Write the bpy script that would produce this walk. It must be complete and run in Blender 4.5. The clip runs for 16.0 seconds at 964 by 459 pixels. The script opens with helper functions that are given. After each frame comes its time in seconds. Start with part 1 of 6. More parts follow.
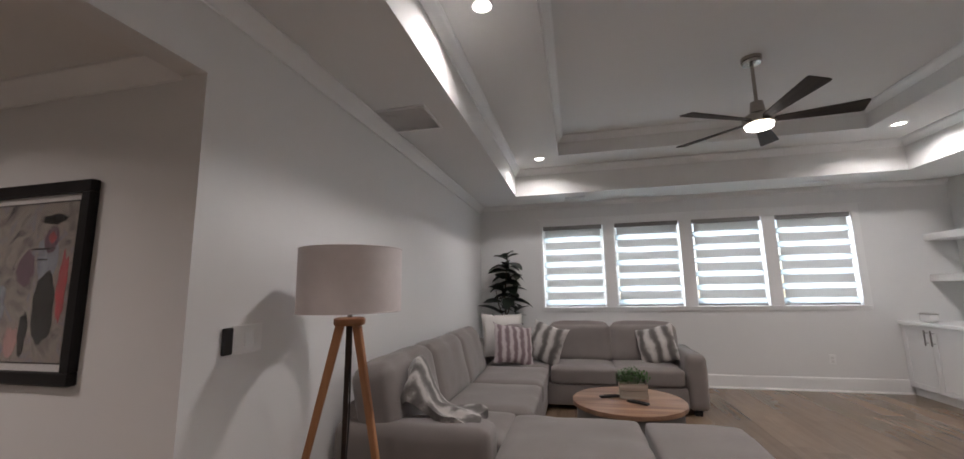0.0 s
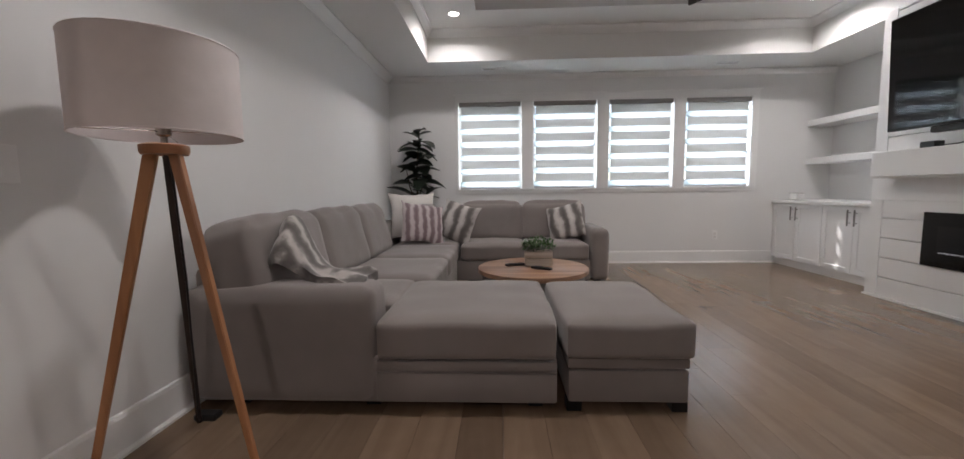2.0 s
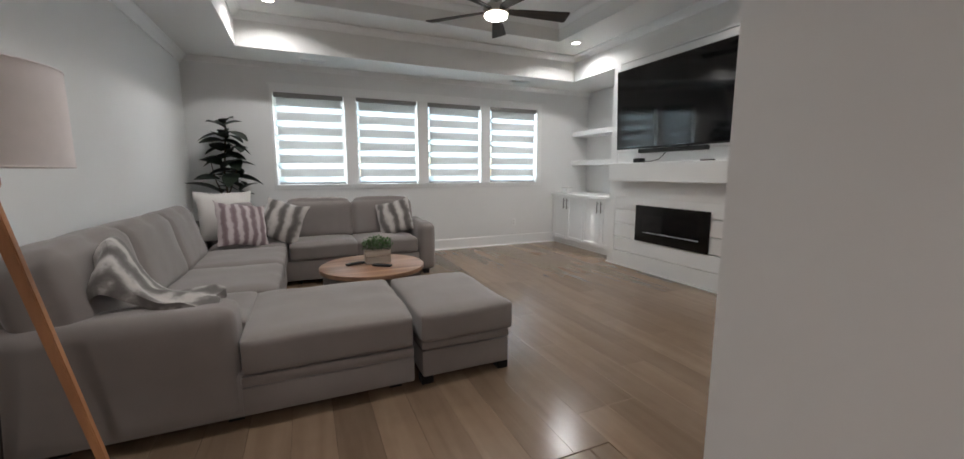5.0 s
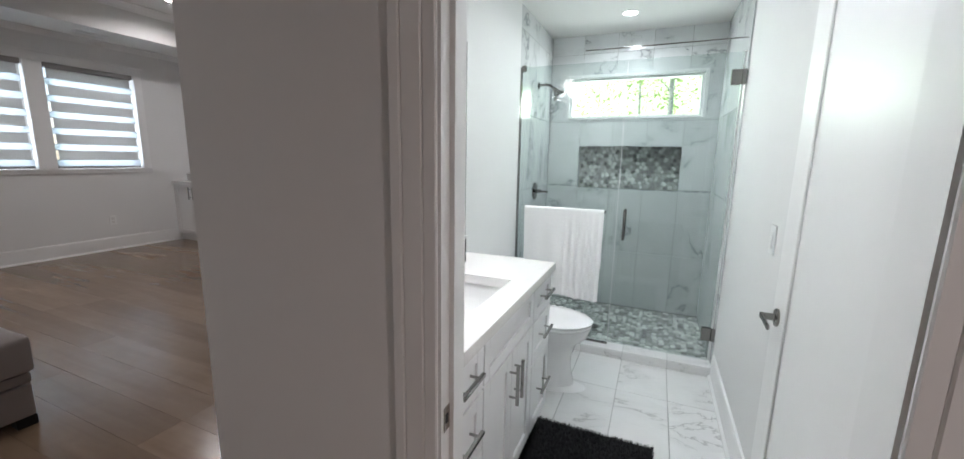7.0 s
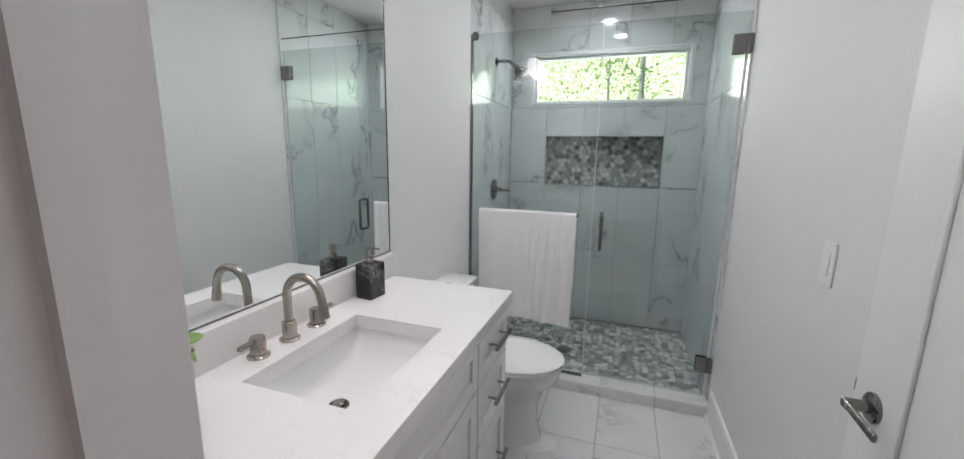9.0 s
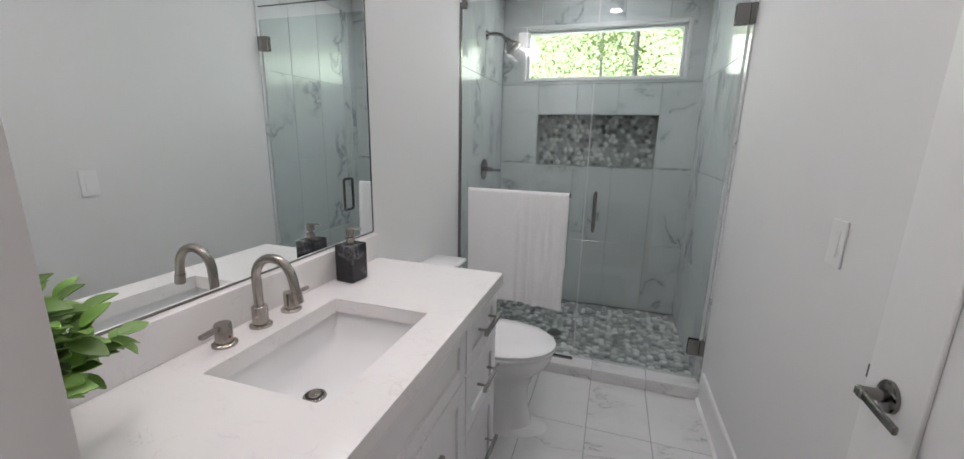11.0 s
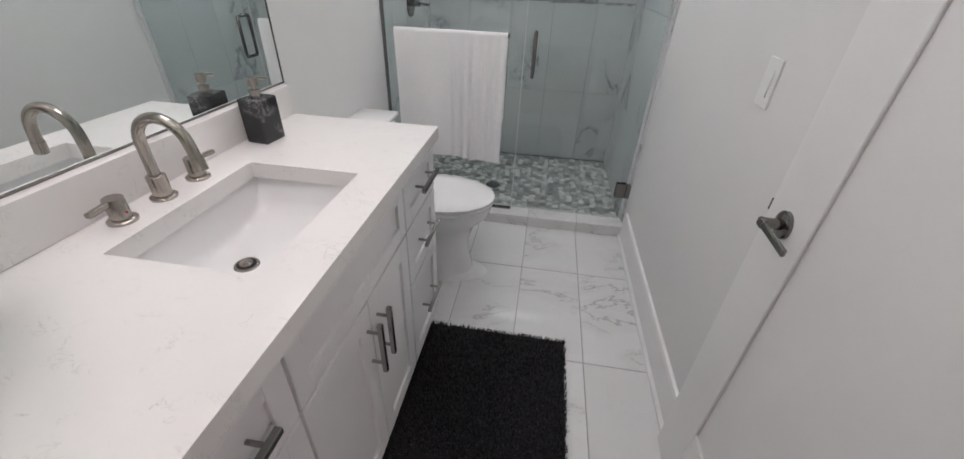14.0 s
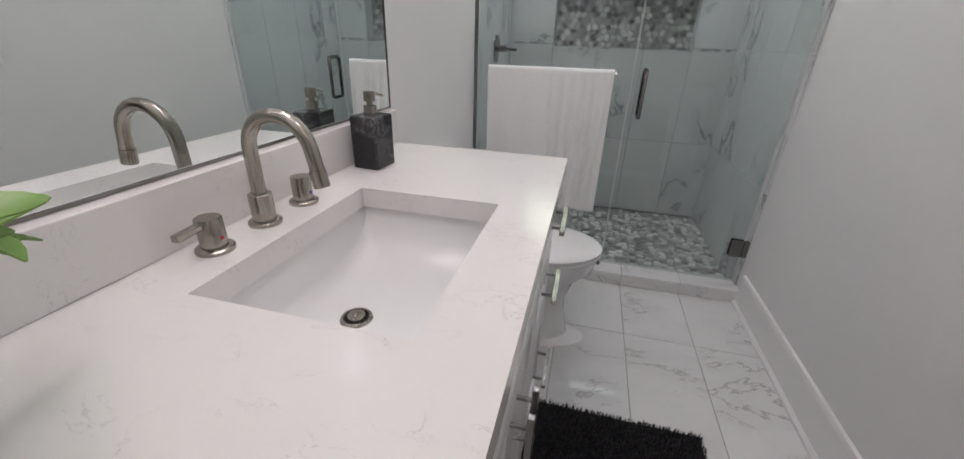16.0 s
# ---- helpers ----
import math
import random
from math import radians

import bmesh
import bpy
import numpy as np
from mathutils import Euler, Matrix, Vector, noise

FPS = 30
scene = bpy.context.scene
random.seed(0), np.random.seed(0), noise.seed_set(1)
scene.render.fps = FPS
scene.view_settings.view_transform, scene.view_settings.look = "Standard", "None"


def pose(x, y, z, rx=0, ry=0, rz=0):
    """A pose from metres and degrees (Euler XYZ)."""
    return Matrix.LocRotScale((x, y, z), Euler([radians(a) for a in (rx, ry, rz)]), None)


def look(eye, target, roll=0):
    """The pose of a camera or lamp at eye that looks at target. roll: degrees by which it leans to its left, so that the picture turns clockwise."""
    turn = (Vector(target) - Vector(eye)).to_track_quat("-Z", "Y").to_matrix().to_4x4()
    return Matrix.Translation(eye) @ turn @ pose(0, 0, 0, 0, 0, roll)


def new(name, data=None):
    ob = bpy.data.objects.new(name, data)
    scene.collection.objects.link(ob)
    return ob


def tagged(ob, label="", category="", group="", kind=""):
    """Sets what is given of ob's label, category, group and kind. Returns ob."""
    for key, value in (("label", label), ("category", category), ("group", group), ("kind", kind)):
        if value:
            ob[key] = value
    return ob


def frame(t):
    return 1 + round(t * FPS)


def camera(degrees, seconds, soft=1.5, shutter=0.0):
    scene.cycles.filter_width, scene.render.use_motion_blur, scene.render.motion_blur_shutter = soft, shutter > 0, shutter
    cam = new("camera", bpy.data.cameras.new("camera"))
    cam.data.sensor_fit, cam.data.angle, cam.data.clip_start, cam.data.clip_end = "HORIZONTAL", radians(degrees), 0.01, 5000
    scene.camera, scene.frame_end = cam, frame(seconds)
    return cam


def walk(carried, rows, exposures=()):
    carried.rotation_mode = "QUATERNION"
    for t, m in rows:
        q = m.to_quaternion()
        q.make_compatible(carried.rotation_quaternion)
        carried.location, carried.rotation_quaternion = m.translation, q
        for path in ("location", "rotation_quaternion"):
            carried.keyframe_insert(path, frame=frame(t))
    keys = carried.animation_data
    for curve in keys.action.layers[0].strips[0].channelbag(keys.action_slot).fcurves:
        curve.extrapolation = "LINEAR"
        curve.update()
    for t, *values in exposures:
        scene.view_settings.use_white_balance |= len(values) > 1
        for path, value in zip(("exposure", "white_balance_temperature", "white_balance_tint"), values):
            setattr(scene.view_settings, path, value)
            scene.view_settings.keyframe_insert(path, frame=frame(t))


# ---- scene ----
cam = camera(100.2, 16.0)
PATH = [
    (0, (0.567, -0.064, 1.495), (0.124, 1.864, 1.789), -1.0),
    (0.5, (0.477, 0.156, 1.377), (-0.012, 2.089, 1.537), -1.1),
    (1, (0.4, 0.256, 1.283), (-0.064, 2.201, 1.241), -0.9),
    (1.5, (0.47, 0.279, 1.232), (0.239, 2.262, 1.113), -0.9),
    (2, (0.666, 0.329, 1.203), (0.578, 2.318, 1.012), -0.7),
    (2.5, (0.735, 0.376, 1.249), (0.783, 2.362, 1.023), -0.5),
    (3, (0.637, 0.429, 1.318), (0.915, 2.395, 1.073), -0.3),
    (3.5, (0.542, 0.5, 1.322), (1.197, 2.375, 1.081), -0.2),
    (5.8, (0.406, -0.317, 1.413), (1.334, 1.423, 1.08), 0.3),
    (6, (0.427, -0.364, 1.414), (1.492, 1.294, 1.073), 0.7),
    (6.3, (0.52, -0.38, 1.42), (1.923, 1.005, 1.06), 0.9),
    (6.5, (0.589, -0.399, 1.437), (2.149, 0.798, 1.069), 1.1),
    (7, (0.771, -0.424, 1.430), (2.582, 0.350, 1.081), 1.0),
    (7.5, (0.949, -0.494, 1.456), (2.794, 0.197, 1.114), -0.1),
    (8, (1.132, -0.413, 1.412), (2.994, 0.238, 1.08), 1.3),
    (8.5, (1.327, -0.355, 1.4), (3.187, 0.292, 1.05), 1.1),
    (11, (1.478, -0.317, 1.369), (3.337, 0.274, 0.925), 1.2),
    (11.5, (1.488, -0.339, 1.303), (3.339, 0.226, 0.799), 1.3),
    (12, (1.462, -0.329, 1.157), (3.293, 0.165, 0.524), 1.4),
    (12.5, (1.459, -0.351, 1.037), (3.209, 0.047, 0.156), 1.6),
    (13, (1.482, -0.376, 1.008), (3.103, -0.091, -0.128), 1.6),
    (13.5, (1.494, -0.357, 1.117), (3.089, -0.128, -0.068), 2),
    (14, (1.531, -0.313, 1.348), (3.193, -0.086, 0.258), 2.4),
    (14.5, (1.592, -0.274, 1.406), (3.37, -0.009, 0.531), 1.9),
    (15, (1.639, -0.177, 1.337), (3.421, 0.134, 0.484), 1.9),
    (15.5, (1.664, -0.081, 1.267), (3.437, 0.279, 0.415), 1.8),
    (16, (1.686, -0.02, 1.19), (3.441, 0.42, 0.338), 1.7),
]
walk(cam, [(t, look(eye, target, roll)) for t, eye, target, roll in PATH],
     [(0, 1.0, 6380, 13), (3.7, 1.2, 6300, 11), (6.0, 1.23, 6180, 5), (6.5, 1.02, 6180, 7), (7.0, 0.6, 6180, 12), (8.0, 0.12, 6280, 17), (8.7, -0.02, 6350, 18),
      (11, -0.2, 6520, 21), (12, -0.1, 6520, 21), (12.5, 0.02, 6560, 21), (13.5, 0.22, 6560, 21), (14, -0.07, 6570, 21), (14.5, -0.25, 6580, 21), (16, -0.27, 6620, 22)])

# ---- world, sun, large lights ----
F = 0.18           # level of the living room floor above hall and bathroom
YW = 5.95          # window wall
XL = -0.84         # long wall behind the sofa
Z1, Z2, Z3 = 2.745, 3.10, 3.33   # soffit, first and second tray
TX0, TX1, TY0, TY1 = -0.18, 4.27, 1.37, 5.30   # first tray opening
SX0, SX1, SY0, SY1 = 0.43, 3.63, 1.86, 4.78    # second tray opening
XC = 4.145          # fireplace breast
XA = 5.07          # back of the alcoves
XH0, XH1 = 1.49, 1.60   # wall between hall and bathroom
YM = 0.562         # mirror wall
YR = -0.878         # bathroom side wall
XG = 3.762          # shower glass
XS = 4.80         # shower back wall
ZB = 2.56          # bathroom ceiling

world = bpy.data.worlds.new("sky")
scene.world = world
world.use_nodes = True
wn = world.node_tree
sky = wn.nodes.new("ShaderNodeTexSky")
sky.sky_type, sky.sun_disc = "NISHITA", False
sky.sun_elevation, sky.sun_rotation = radians(50), radians(-18)
wn.links.new(sky.outputs[0], wn.nodes["Background"].inputs[0])
wn.nodes["Background"].inputs[1].default_value = 0.15

sun = new("sun", bpy.data.lights.new("sun", "SUN"))
sun.data.energy, sun.data.angle, sun.data.color = 5.0, radians(0.5), (1.0, 0.95, 0.88)
sun.matrix_world = look((0, 0, 0), (0.30, -0.90, -1.15))


def lamp(name, m, watts, size, color=(1, 0.93, 0.85), size_y=None, shape="DISK", spread=180):
    data = bpy.data.lights.new(name, "AREA")
    data.energy, data.color, data.size, data.spread = 0.5 * watts, color, size, radians(spread)
    data.shape = "RECTANGLE" if size_y else shape
    if size_y:
        data.size_y = size_y
    ob = new(name, data)
    ob.matrix_world = m
    return ob


DAY = (0.86, 0.94, 1.0)
WIN_W, WIN_GAP, WIN_X0, WIN_Z0, WIN_Z1 = 0.862, 0.155, 0.112, 1.222, 2.345
for i in range(4):
    cx = WIN_X0 + WIN_W / 2 + i * (WIN_W + WIN_GAP)
    lamp("window_light", look((cx, YW + 0.14, (WIN_Z0 + WIN_Z1) / 2), (cx, 0, (WIN_Z0 + WIN_Z1) / 2)), 29, WIN_W - 0.04, DAY, WIN_Z1 - WIN_Z0 - 0.06)
lamp("bath_window_light", look((XS + 0.2, -0.15, 1.95), (0, -0.15, 1.6)), 12, 1.05, (0.9, 1.0, 0.92), 0.34)

# the last position is a guessed, unseen downlight added to the four others
CANS = [(0.12, 1.98), (0.19, 4.84), (3.86, 4.72), (3.86, 1.98), (2.0, 1.62)]
CAN_W = (11, 11, 15, 12, 3)
for (x, y), watts in zip(CANS, CAN_W):
    lamp("downlight_glow", look((x, y, Z2 - 0.015), (x, y, 0)), watts, 0.12, (1.0, 0.94, 0.90), spread=150)
FANX, FANY = 2.05, 3.42
lamp("fan_glow", look((FANX, FANY, Z3 - 0.625), (FANX, FANY, 0)), 14, 0.2, (1.0, 0.9, 0.82))
# two unseen downlights, added to brighten the hall and its picture wall
ADDED_HALLCANS = [(0.45, -1.7, Z1, 27), (-2.0, 0.15, 2.45, 9)]
for x, y, z, watts in ADDED_HALLCANS:
    lamp("downlight_glow", look((x, y, z - 0.015), (x, y, 0)), watts, 0.12, (1.0, 0.86, 0.79), spread=150)
# the third is unseen, placed so the open door throws a shadow on the wall
BATHCANS = [(4.31, -0.13), (3.40, -0.13), (1.76, -0.22)]
for (x, y), watts in zip(BATHCANS, (10.5, 7, 6.5)):
    lamp("downlight_glow", look((x, y, ZB - 0.015), (x, y, 0)), watts, 0.12, (0.95, 1.0, 1.0), spread=160)
VANLIGHT = [2.03, 2.25, 2.47]
for x in VANLIGHT:
    lamp("vanity_glow", look((x, YM - 0.11, 2.095), (x, YM - 0.25, 0)), 2.3, 0.09, (1.0, 0.96, 0.93))


# ---- materials ----
def mat(name, color, rough=0.5, metal=0.0, vary=0.06, scale=8.0, bump=0.0, bump_scale=60.0, spec=0.5, random=0.0, sheen=0.0, coat=0.0, island=0.0):
    """Principled paint: two scales of tone variation, fine relief, and a random tone for each object or island."""
    m = bpy.data.materials.new(name)
    m.use_nodes = True
    nt = m.node_tree
    b = nt.nodes["Principled BSDF"]
    co = nt.nodes.new("ShaderNodeTexCoord")
    n1 = nt.nodes.new("ShaderNodeTexNoise")
    n1.inputs["Scale"].default_value, n1.inputs["Detail"].default_value = scale, 6
    nt.links.new(co.outputs["Object"], n1.inputs["Vector"])
    hsv = nt.nodes.new("ShaderNodeHueSaturation")
    hsv.inputs["Color"].default_value = (*color, 1)
    mr = nt.nodes.new("ShaderNodeMapRange")
    mr.inputs["From Min"].default_value, mr.inputs["From Max"].default_value = 0.25, 0.75
    mr.inputs["To Min"].default_value, mr.inputs["To Max"].default_value = 1 - vary, 1 + vary
    nt.links.new(n1.outputs["Fac"], mr.inputs["Value"])
    last = mr.outputs["Result"]
    for amount, node, out in ((random, "ShaderNodeObjectInfo", "Random"), (island, "ShaderNodeNewGeometry", "Random Per Island")):
        if amount:
            oi = nt.nodes.new(node)
            m2 = nt.nodes.new("ShaderNodeMapRange")
            m2.inputs["To Min"].default_value, m2.inputs["To Max"].default_value = 1 - amount, 1 + amount
            nt.links.new(oi.outputs[out], m2.inputs["Value"])
            mu = nt.nodes.new("ShaderNodeMath")
            mu.operation = "MULTIPLY"
            nt.links.new(last, mu.inputs[0])
            nt.links.new(m2.outputs["Result"], mu.inputs[1])
            last = mu.outputs[0]
    nt.links.new(last, hsv.inputs["Value"])
    nt.links.new(hsv.outputs[0], b.inputs["Base Color"])
    b.inputs["Roughness"].default_value, b.inputs["Metallic"].default_value = rough, metal
    b.inputs["Specular IOR Level"].default_value = spec
    b.inputs["Sheen Weight"].default_value, b.inputs["Coat Weight"].default_value = sheen, coat
    if bump:
        n2 = nt.nodes.new("ShaderNodeTexNoise")
        n2.inputs["Scale"].default_value, n2.inputs["Detail"].default_value = bump_scale, 4
        nt.links.new(co.outputs["Object"], n2.inputs["Vector"])
        bp = nt.nodes.new("ShaderNodeBump")
        bp.inputs["Strength"].default_value, bp.inputs["Distance"].default_value = bump, 0.0012
        nt.links.new(n2.outputs["Fac"], bp.inputs["Height"])
        nt.links.new(bp.outputs[0], b.inputs["Normal"])
    return m


def ramp_on(m, fac, stops, target="Base Color"):
    """Puts a colour ramp driven by a node output in front of a material's colour."""
    nt = m.node_tree
    r = nt.nodes.new("ShaderNodeValToRGB")
    els = r.color_ramp.elements
    while len(els) < len(stops):
        els.new(0.5)
    for e, (p, c) in zip(els, stops):
        e.position, e.color = p, (*c, 1)
    nt.links.new(fac, r.inputs[0])
    nt.links.new(r.outputs[0], nt.nodes["Principled BSDF"].inputs[target])
    return r


def glow(name, color, strength):
    m = bpy.data.materials.new(name)
    m.use_nodes = True
    b = m.node_tree.nodes["Principled BSDF"]
    b.inputs["Base Color"].default_value = (*color, 1)
    b.inputs["Emission Color"].default_value = (*color, 1)
    b.inputs["Emission Strength"].default_value = strength
    return m


def glass_mat(name, tint=(1, 1, 1), clear=0.9):
    """Thin pane: clear with a mirror-like gloss that grows at grazing angles."""
    m = bpy.data.materials.new(name)
    m.use_nodes = True
    nt = m.node_tree
    out = nt.nodes["Material Output"]
    tr, gl, mx, fr, pw, ma = (nt.nodes.new("ShaderNode" + k) for k in ("BsdfTransparent", "BsdfGlossy", "MixShader", "LayerWeight", "Math", "Math"))
    tr.inputs[0].default_value = (*[clear * c for c in tint], 1)
    gl.inputs["Roughness"].default_value = 0.0
    pw.operation, pw.inputs[1].default_value = "POWER", 4.5
    ma.operation, ma.inputs[1].default_value, ma.inputs[2].default_value = "MULTIPLY_ADD", 0.94, 0.045
    nt.links.new(fr.outputs["Facing"], pw.inputs[0])
    nt.links.new(pw.outputs[0], ma.inputs[0])
    nt.links.new(ma.outputs[0], mx.inputs[0])
    nt.links.new(tr.outputs[0], mx.inputs[1])
    nt.links.new(gl.outputs[0], mx.inputs[2])
    nt.links.new(mx.outputs[0], out.inputs[0])
    return m


def wood(name, dark, light, along="Y", rough=0.45, random=0.0, grain=14.0):
    m = mat(name, light, rough, bump=0.12, bump_scale=90, random=random)
    nt = m.node_tree
    co = nt.nodes.new("ShaderNodeTexCoord")
    mp = nt.nodes.new("ShaderNodeMapping")
    mp.inputs["Scale"].default_value = {"X": (0.7, grain, grain), "Y": (grain, 0.7, grain), "Z": (grain, grain, 0.7)}[along]
    info = nt.nodes.new("ShaderNodeObjectInfo")
    add = nt.nodes.new("ShaderNodeVectorMath")
    add.operation = "ADD"
    nt.links.new(co.outputs["Object"], add.inputs[0])
    nt.links.new(info.outputs["Location"], add.inputs[1])
    nt.links.new(add.outputs[0], mp.inputs["Vector"])
    n = nt.nodes.new("ShaderNodeTexNoise")
    n.inputs["Scale"].default_value, n.inputs["Detail"].default_value, n.inputs["Distortion"].default_value = 1.6, 8, 0.6
    nt.links.new(mp.outputs[0], n.inputs["Vector"])
    r = ramp_on(m, n.outputs["Fac"], [(0.3, dark), (0.7, light)], "Base Color")
    hsv = [x for x in nt.nodes if x.type == "HUE_SAT"][0]
    nt.links.new(r.outputs[0], hsv.inputs["Color"])
    nt.links.new(hsv.outputs[0], nt.nodes["Principled BSDF"].inputs["Base Color"])
    return m


def marble(name, base, vein, scale=1.6, width=0.02, rough=0.12, random=0.03, cloud=0.2, spread=(0.49, 0.66)):
    """Pale stone with thin wandering veins and soft clouds, different on each piece."""
    m = mat(name, base, rough, vary=0.03, scale=3, random=random)
    nt = m.node_tree
    co = nt.nodes.new("ShaderNodeTexCoord")
    info = nt.nodes.new("ShaderNodeObjectInfo")
    sc = nt.nodes.new("ShaderNodeVectorMath")
    sc.operation = "SCALE"
    sc.inputs["Scale"].default_value = 37.0
    cx = nt.nodes.new("ShaderNodeCombineXYZ")
    for k in range(3):
        nt.links.new(info.outputs["Random"], cx.inputs[k])
    nt.links.new(cx.outputs[0], sc.inputs[0])
    add = nt.nodes.new("ShaderNodeVectorMath")
    mp = nt.nodes.new("ShaderNodeMapping")
    mp.inputs["Rotation"].default_value, mp.inputs["Scale"].default_value = (0.6, 0.5, 0.6), (1.2, 0.62, 0.9)
    nt.links.new(co.outputs["Object"], mp.inputs["Vector"])
    nt.links.new(mp.outputs[0], add.inputs[0])
    nt.links.new(sc.outputs[0], add.inputs[1])
    n = nt.nodes.new("ShaderNodeTexNoise")
    n.inputs["Scale"].default_value, n.inputs["Detail"].default_value, n.inputs["Distortion"].default_value = scale, 10, 0.35
    n.inputs["Roughness"].default_value = 0.64
    nt.links.new(add.outputs[0], n.inputs["Vector"])
    sub = nt.nodes.new("ShaderNodeMath")
    sub.operation, sub.inputs[1].default_value = "SUBTRACT", 0.5
    nt.links.new(n.outputs["Fac"], sub.inputs[0])
    ab = nt.nodes.new("ShaderNodeMath")
    ab.operation = "ABSOLUTE"
    nt.links.new(sub.outputs[0], ab.inputs[0])
    mask = nt.nodes.new("ShaderNodeTexNoise")
    mask.inputs["Scale"].default_value = scale * 0.9
    nt.links.new(add.outputs[0], mask.inputs["Vector"])
    mm = nt.nodes.new("ShaderNodeMapRange")
    mm.inputs["From Min"].default_value, mm.inputs["From Max"].default_value = spread
    mm.inputs["To Min"].default_value, mm.inputs["To Max"].default_value = 0.0004, width
    nt.links.new(mask.outputs["Fac"], mm.inputs["Value"])
    dv = nt.nodes.new("ShaderNodeMapRange")
    dv.inputs["From Min"].default_value = 0.0
    nt.links.new(mm.outputs[0], dv.inputs["From Max"])
    nt.links.new(ab.outputs[0], dv.inputs["Value"])
    mixc = nt.nodes.new("ShaderNodeMix")
    mixc.data_type = "RGBA"
    mixc.inputs["A"].default_value = (*vein, 1)
    halo = nt.nodes.new("ShaderNodeMapRange")
    halo.inputs["From Max"].default_value = 0.10
    halo.inputs["To Min"].default_value = 1 - cloud
    nt.links.new(ab.outputs[0], halo.inputs["Value"])
    patch = nt.nodes.new("ShaderNodeMapRange")
    patch.inputs["From Min"].default_value, patch.inputs["From Max"].default_value = 0.50, 0.64
    patch.inputs["To Min"].default_value, patch.inputs["To Max"].default_value = 1.0, 0.0
    nt.links.new(mask.outputs["Fac"], patch.inputs["Value"])
    soft = nt.nodes.new("ShaderNodeMath")
    soft.operation = "MAXIMUM"
    nt.links.new(halo.outputs[0], soft.inputs[0])
    nt.links.new(patch.outputs[0], soft.inputs[1])
    both = nt.nodes.new("ShaderNodeMath")
    both.operation = "MULTIPLY"
    nt.links.new(soft.outputs[0], both.inputs[0])
    nt.links.new(dv.outputs[0], both.inputs[1])
    nt.links.new(both.outputs[0], mixc.inputs["Factor"])
    hsv = [x for x in nt.nodes if x.type == "HUE_SAT"][0]
    nt.links.new(hsv.outputs[0], mixc.inputs["B"])
    nt.links.new(mixc.outputs["Result"], nt.nodes["Principled BSDF"].inputs["Base Color"])
    return m


def striped(name, stops, scale, direction="X", rough=0.95, bump=0.5, bump_scale=180, distort=2.0):
    m = mat(name, (0.5, 0.5, 0.5), rough, bump=bump, bump_scale=bump_scale, sheen=0.3)
    nt = m.node_tree
    co = nt.nodes.new("ShaderNodeTexCoord")
    w = nt.nodes.new("ShaderNodeTexWave")
    w.bands_direction = direction
    w.inputs["Scale"].default_value, w.inputs["Distortion"].default_value, w.inputs["Detail"].default_value, w.inputs["Detail Scale"].default_value = scale, distort, 4, 3
    nt.links.new(co.outputs["Object"], w.inputs["Vector"])
    ramp_on(m, w.outputs["Fac"], stops)
    return m


M = {}
M["wall"] = mat("wall_paint", (0.74, 0.74, 0.735), 0.75, vary=0.012, scale=2, bump=0.05, bump_scale=220)
M["ceiling"] = mat("ceiling_paint", (0.74, 0.735, 0.72), 0.85, vary=0.012, scale=2, bump=0.05, bump_scale=200)
M["trim"] = mat("white_trim", (0.80, 0.80, 0.795), 0.38, vary=0.012, scale=5, bump=0.02)
M["cab"] = mat("white_cabinet", (0.80, 0.80, 0.80), 0.35, vary=0.01, scale=6)
M["vanity"] = mat("vanity_lacquer", (0.80, 0.80, 0.81), 0.3, vary=0.01, scale=6)
M["sofa"] = mat("grey_weave", (0.212, 0.187, 0.178), 0.95, vary=0.07, scale=5, bump=0.5, bump_scale=420, sheen=0.25)
M["floor"] = wood("oak_floor", (0.168, 0.115, 0.077), (0.210, 0.147, 0.100), "Y", 0.21, random=0.20, grain=9)
M["oak"] = wood("oak_leg", (0.32, 0.14, 0.062), (0.44, 0.215, 0.10), "Z", 0.4)
# shaded copy of the oak: the rear leg's backlit darkness is in the colour
M["shaded_leg"] = wood("shaded_oak_leg", (0.016, 0.010, 0.008), (0.04, 0.024, 0.018), "Z", 0.5)
M["table"] = wood("table_wood", (0.17, 0.085, 0.05), (0.42, 0.25, 0.155), "X", 0.4, grain=7)
M["blade"] = wood("dark_blade", (0.020, 0.014, 0.011), (0.042, 0.031, 0.025), "X", 0.75)
M["crate"] = wood("grey_crate", (0.30, 0.24, 0.19), (0.56, 0.50, 0.43), "X", 0.7)
M["shade"] = mat("linen_shade", (0.72, 0.66, 0.65), 0.9, vary=0.03, scale=20, bump=0.35, bump_scale=500)
M["black"] = mat("black_plastic", (0.012, 0.012, 0.013), 0.35, vary=0.2)
M["blackwood"] = mat("black_frame", (0.012, 0.011, 0.011), 0.45, vary=0.2, scale=20, spec=0.2)
M["screen"] = mat("tv_screen", (0.004, 0.004, 0.005), 0.06, vary=0.05, spec=0.6)
M["fpglass"] = mat("fireplace_glass", (0.004, 0.004, 0.004), 0.12, vary=0.05)
M["nickel"] = mat("brushed_nickel", (0.40, 0.365, 0.33), 0.23, 1.0, vary=0.05, bump=0.05, bump_scale=300)
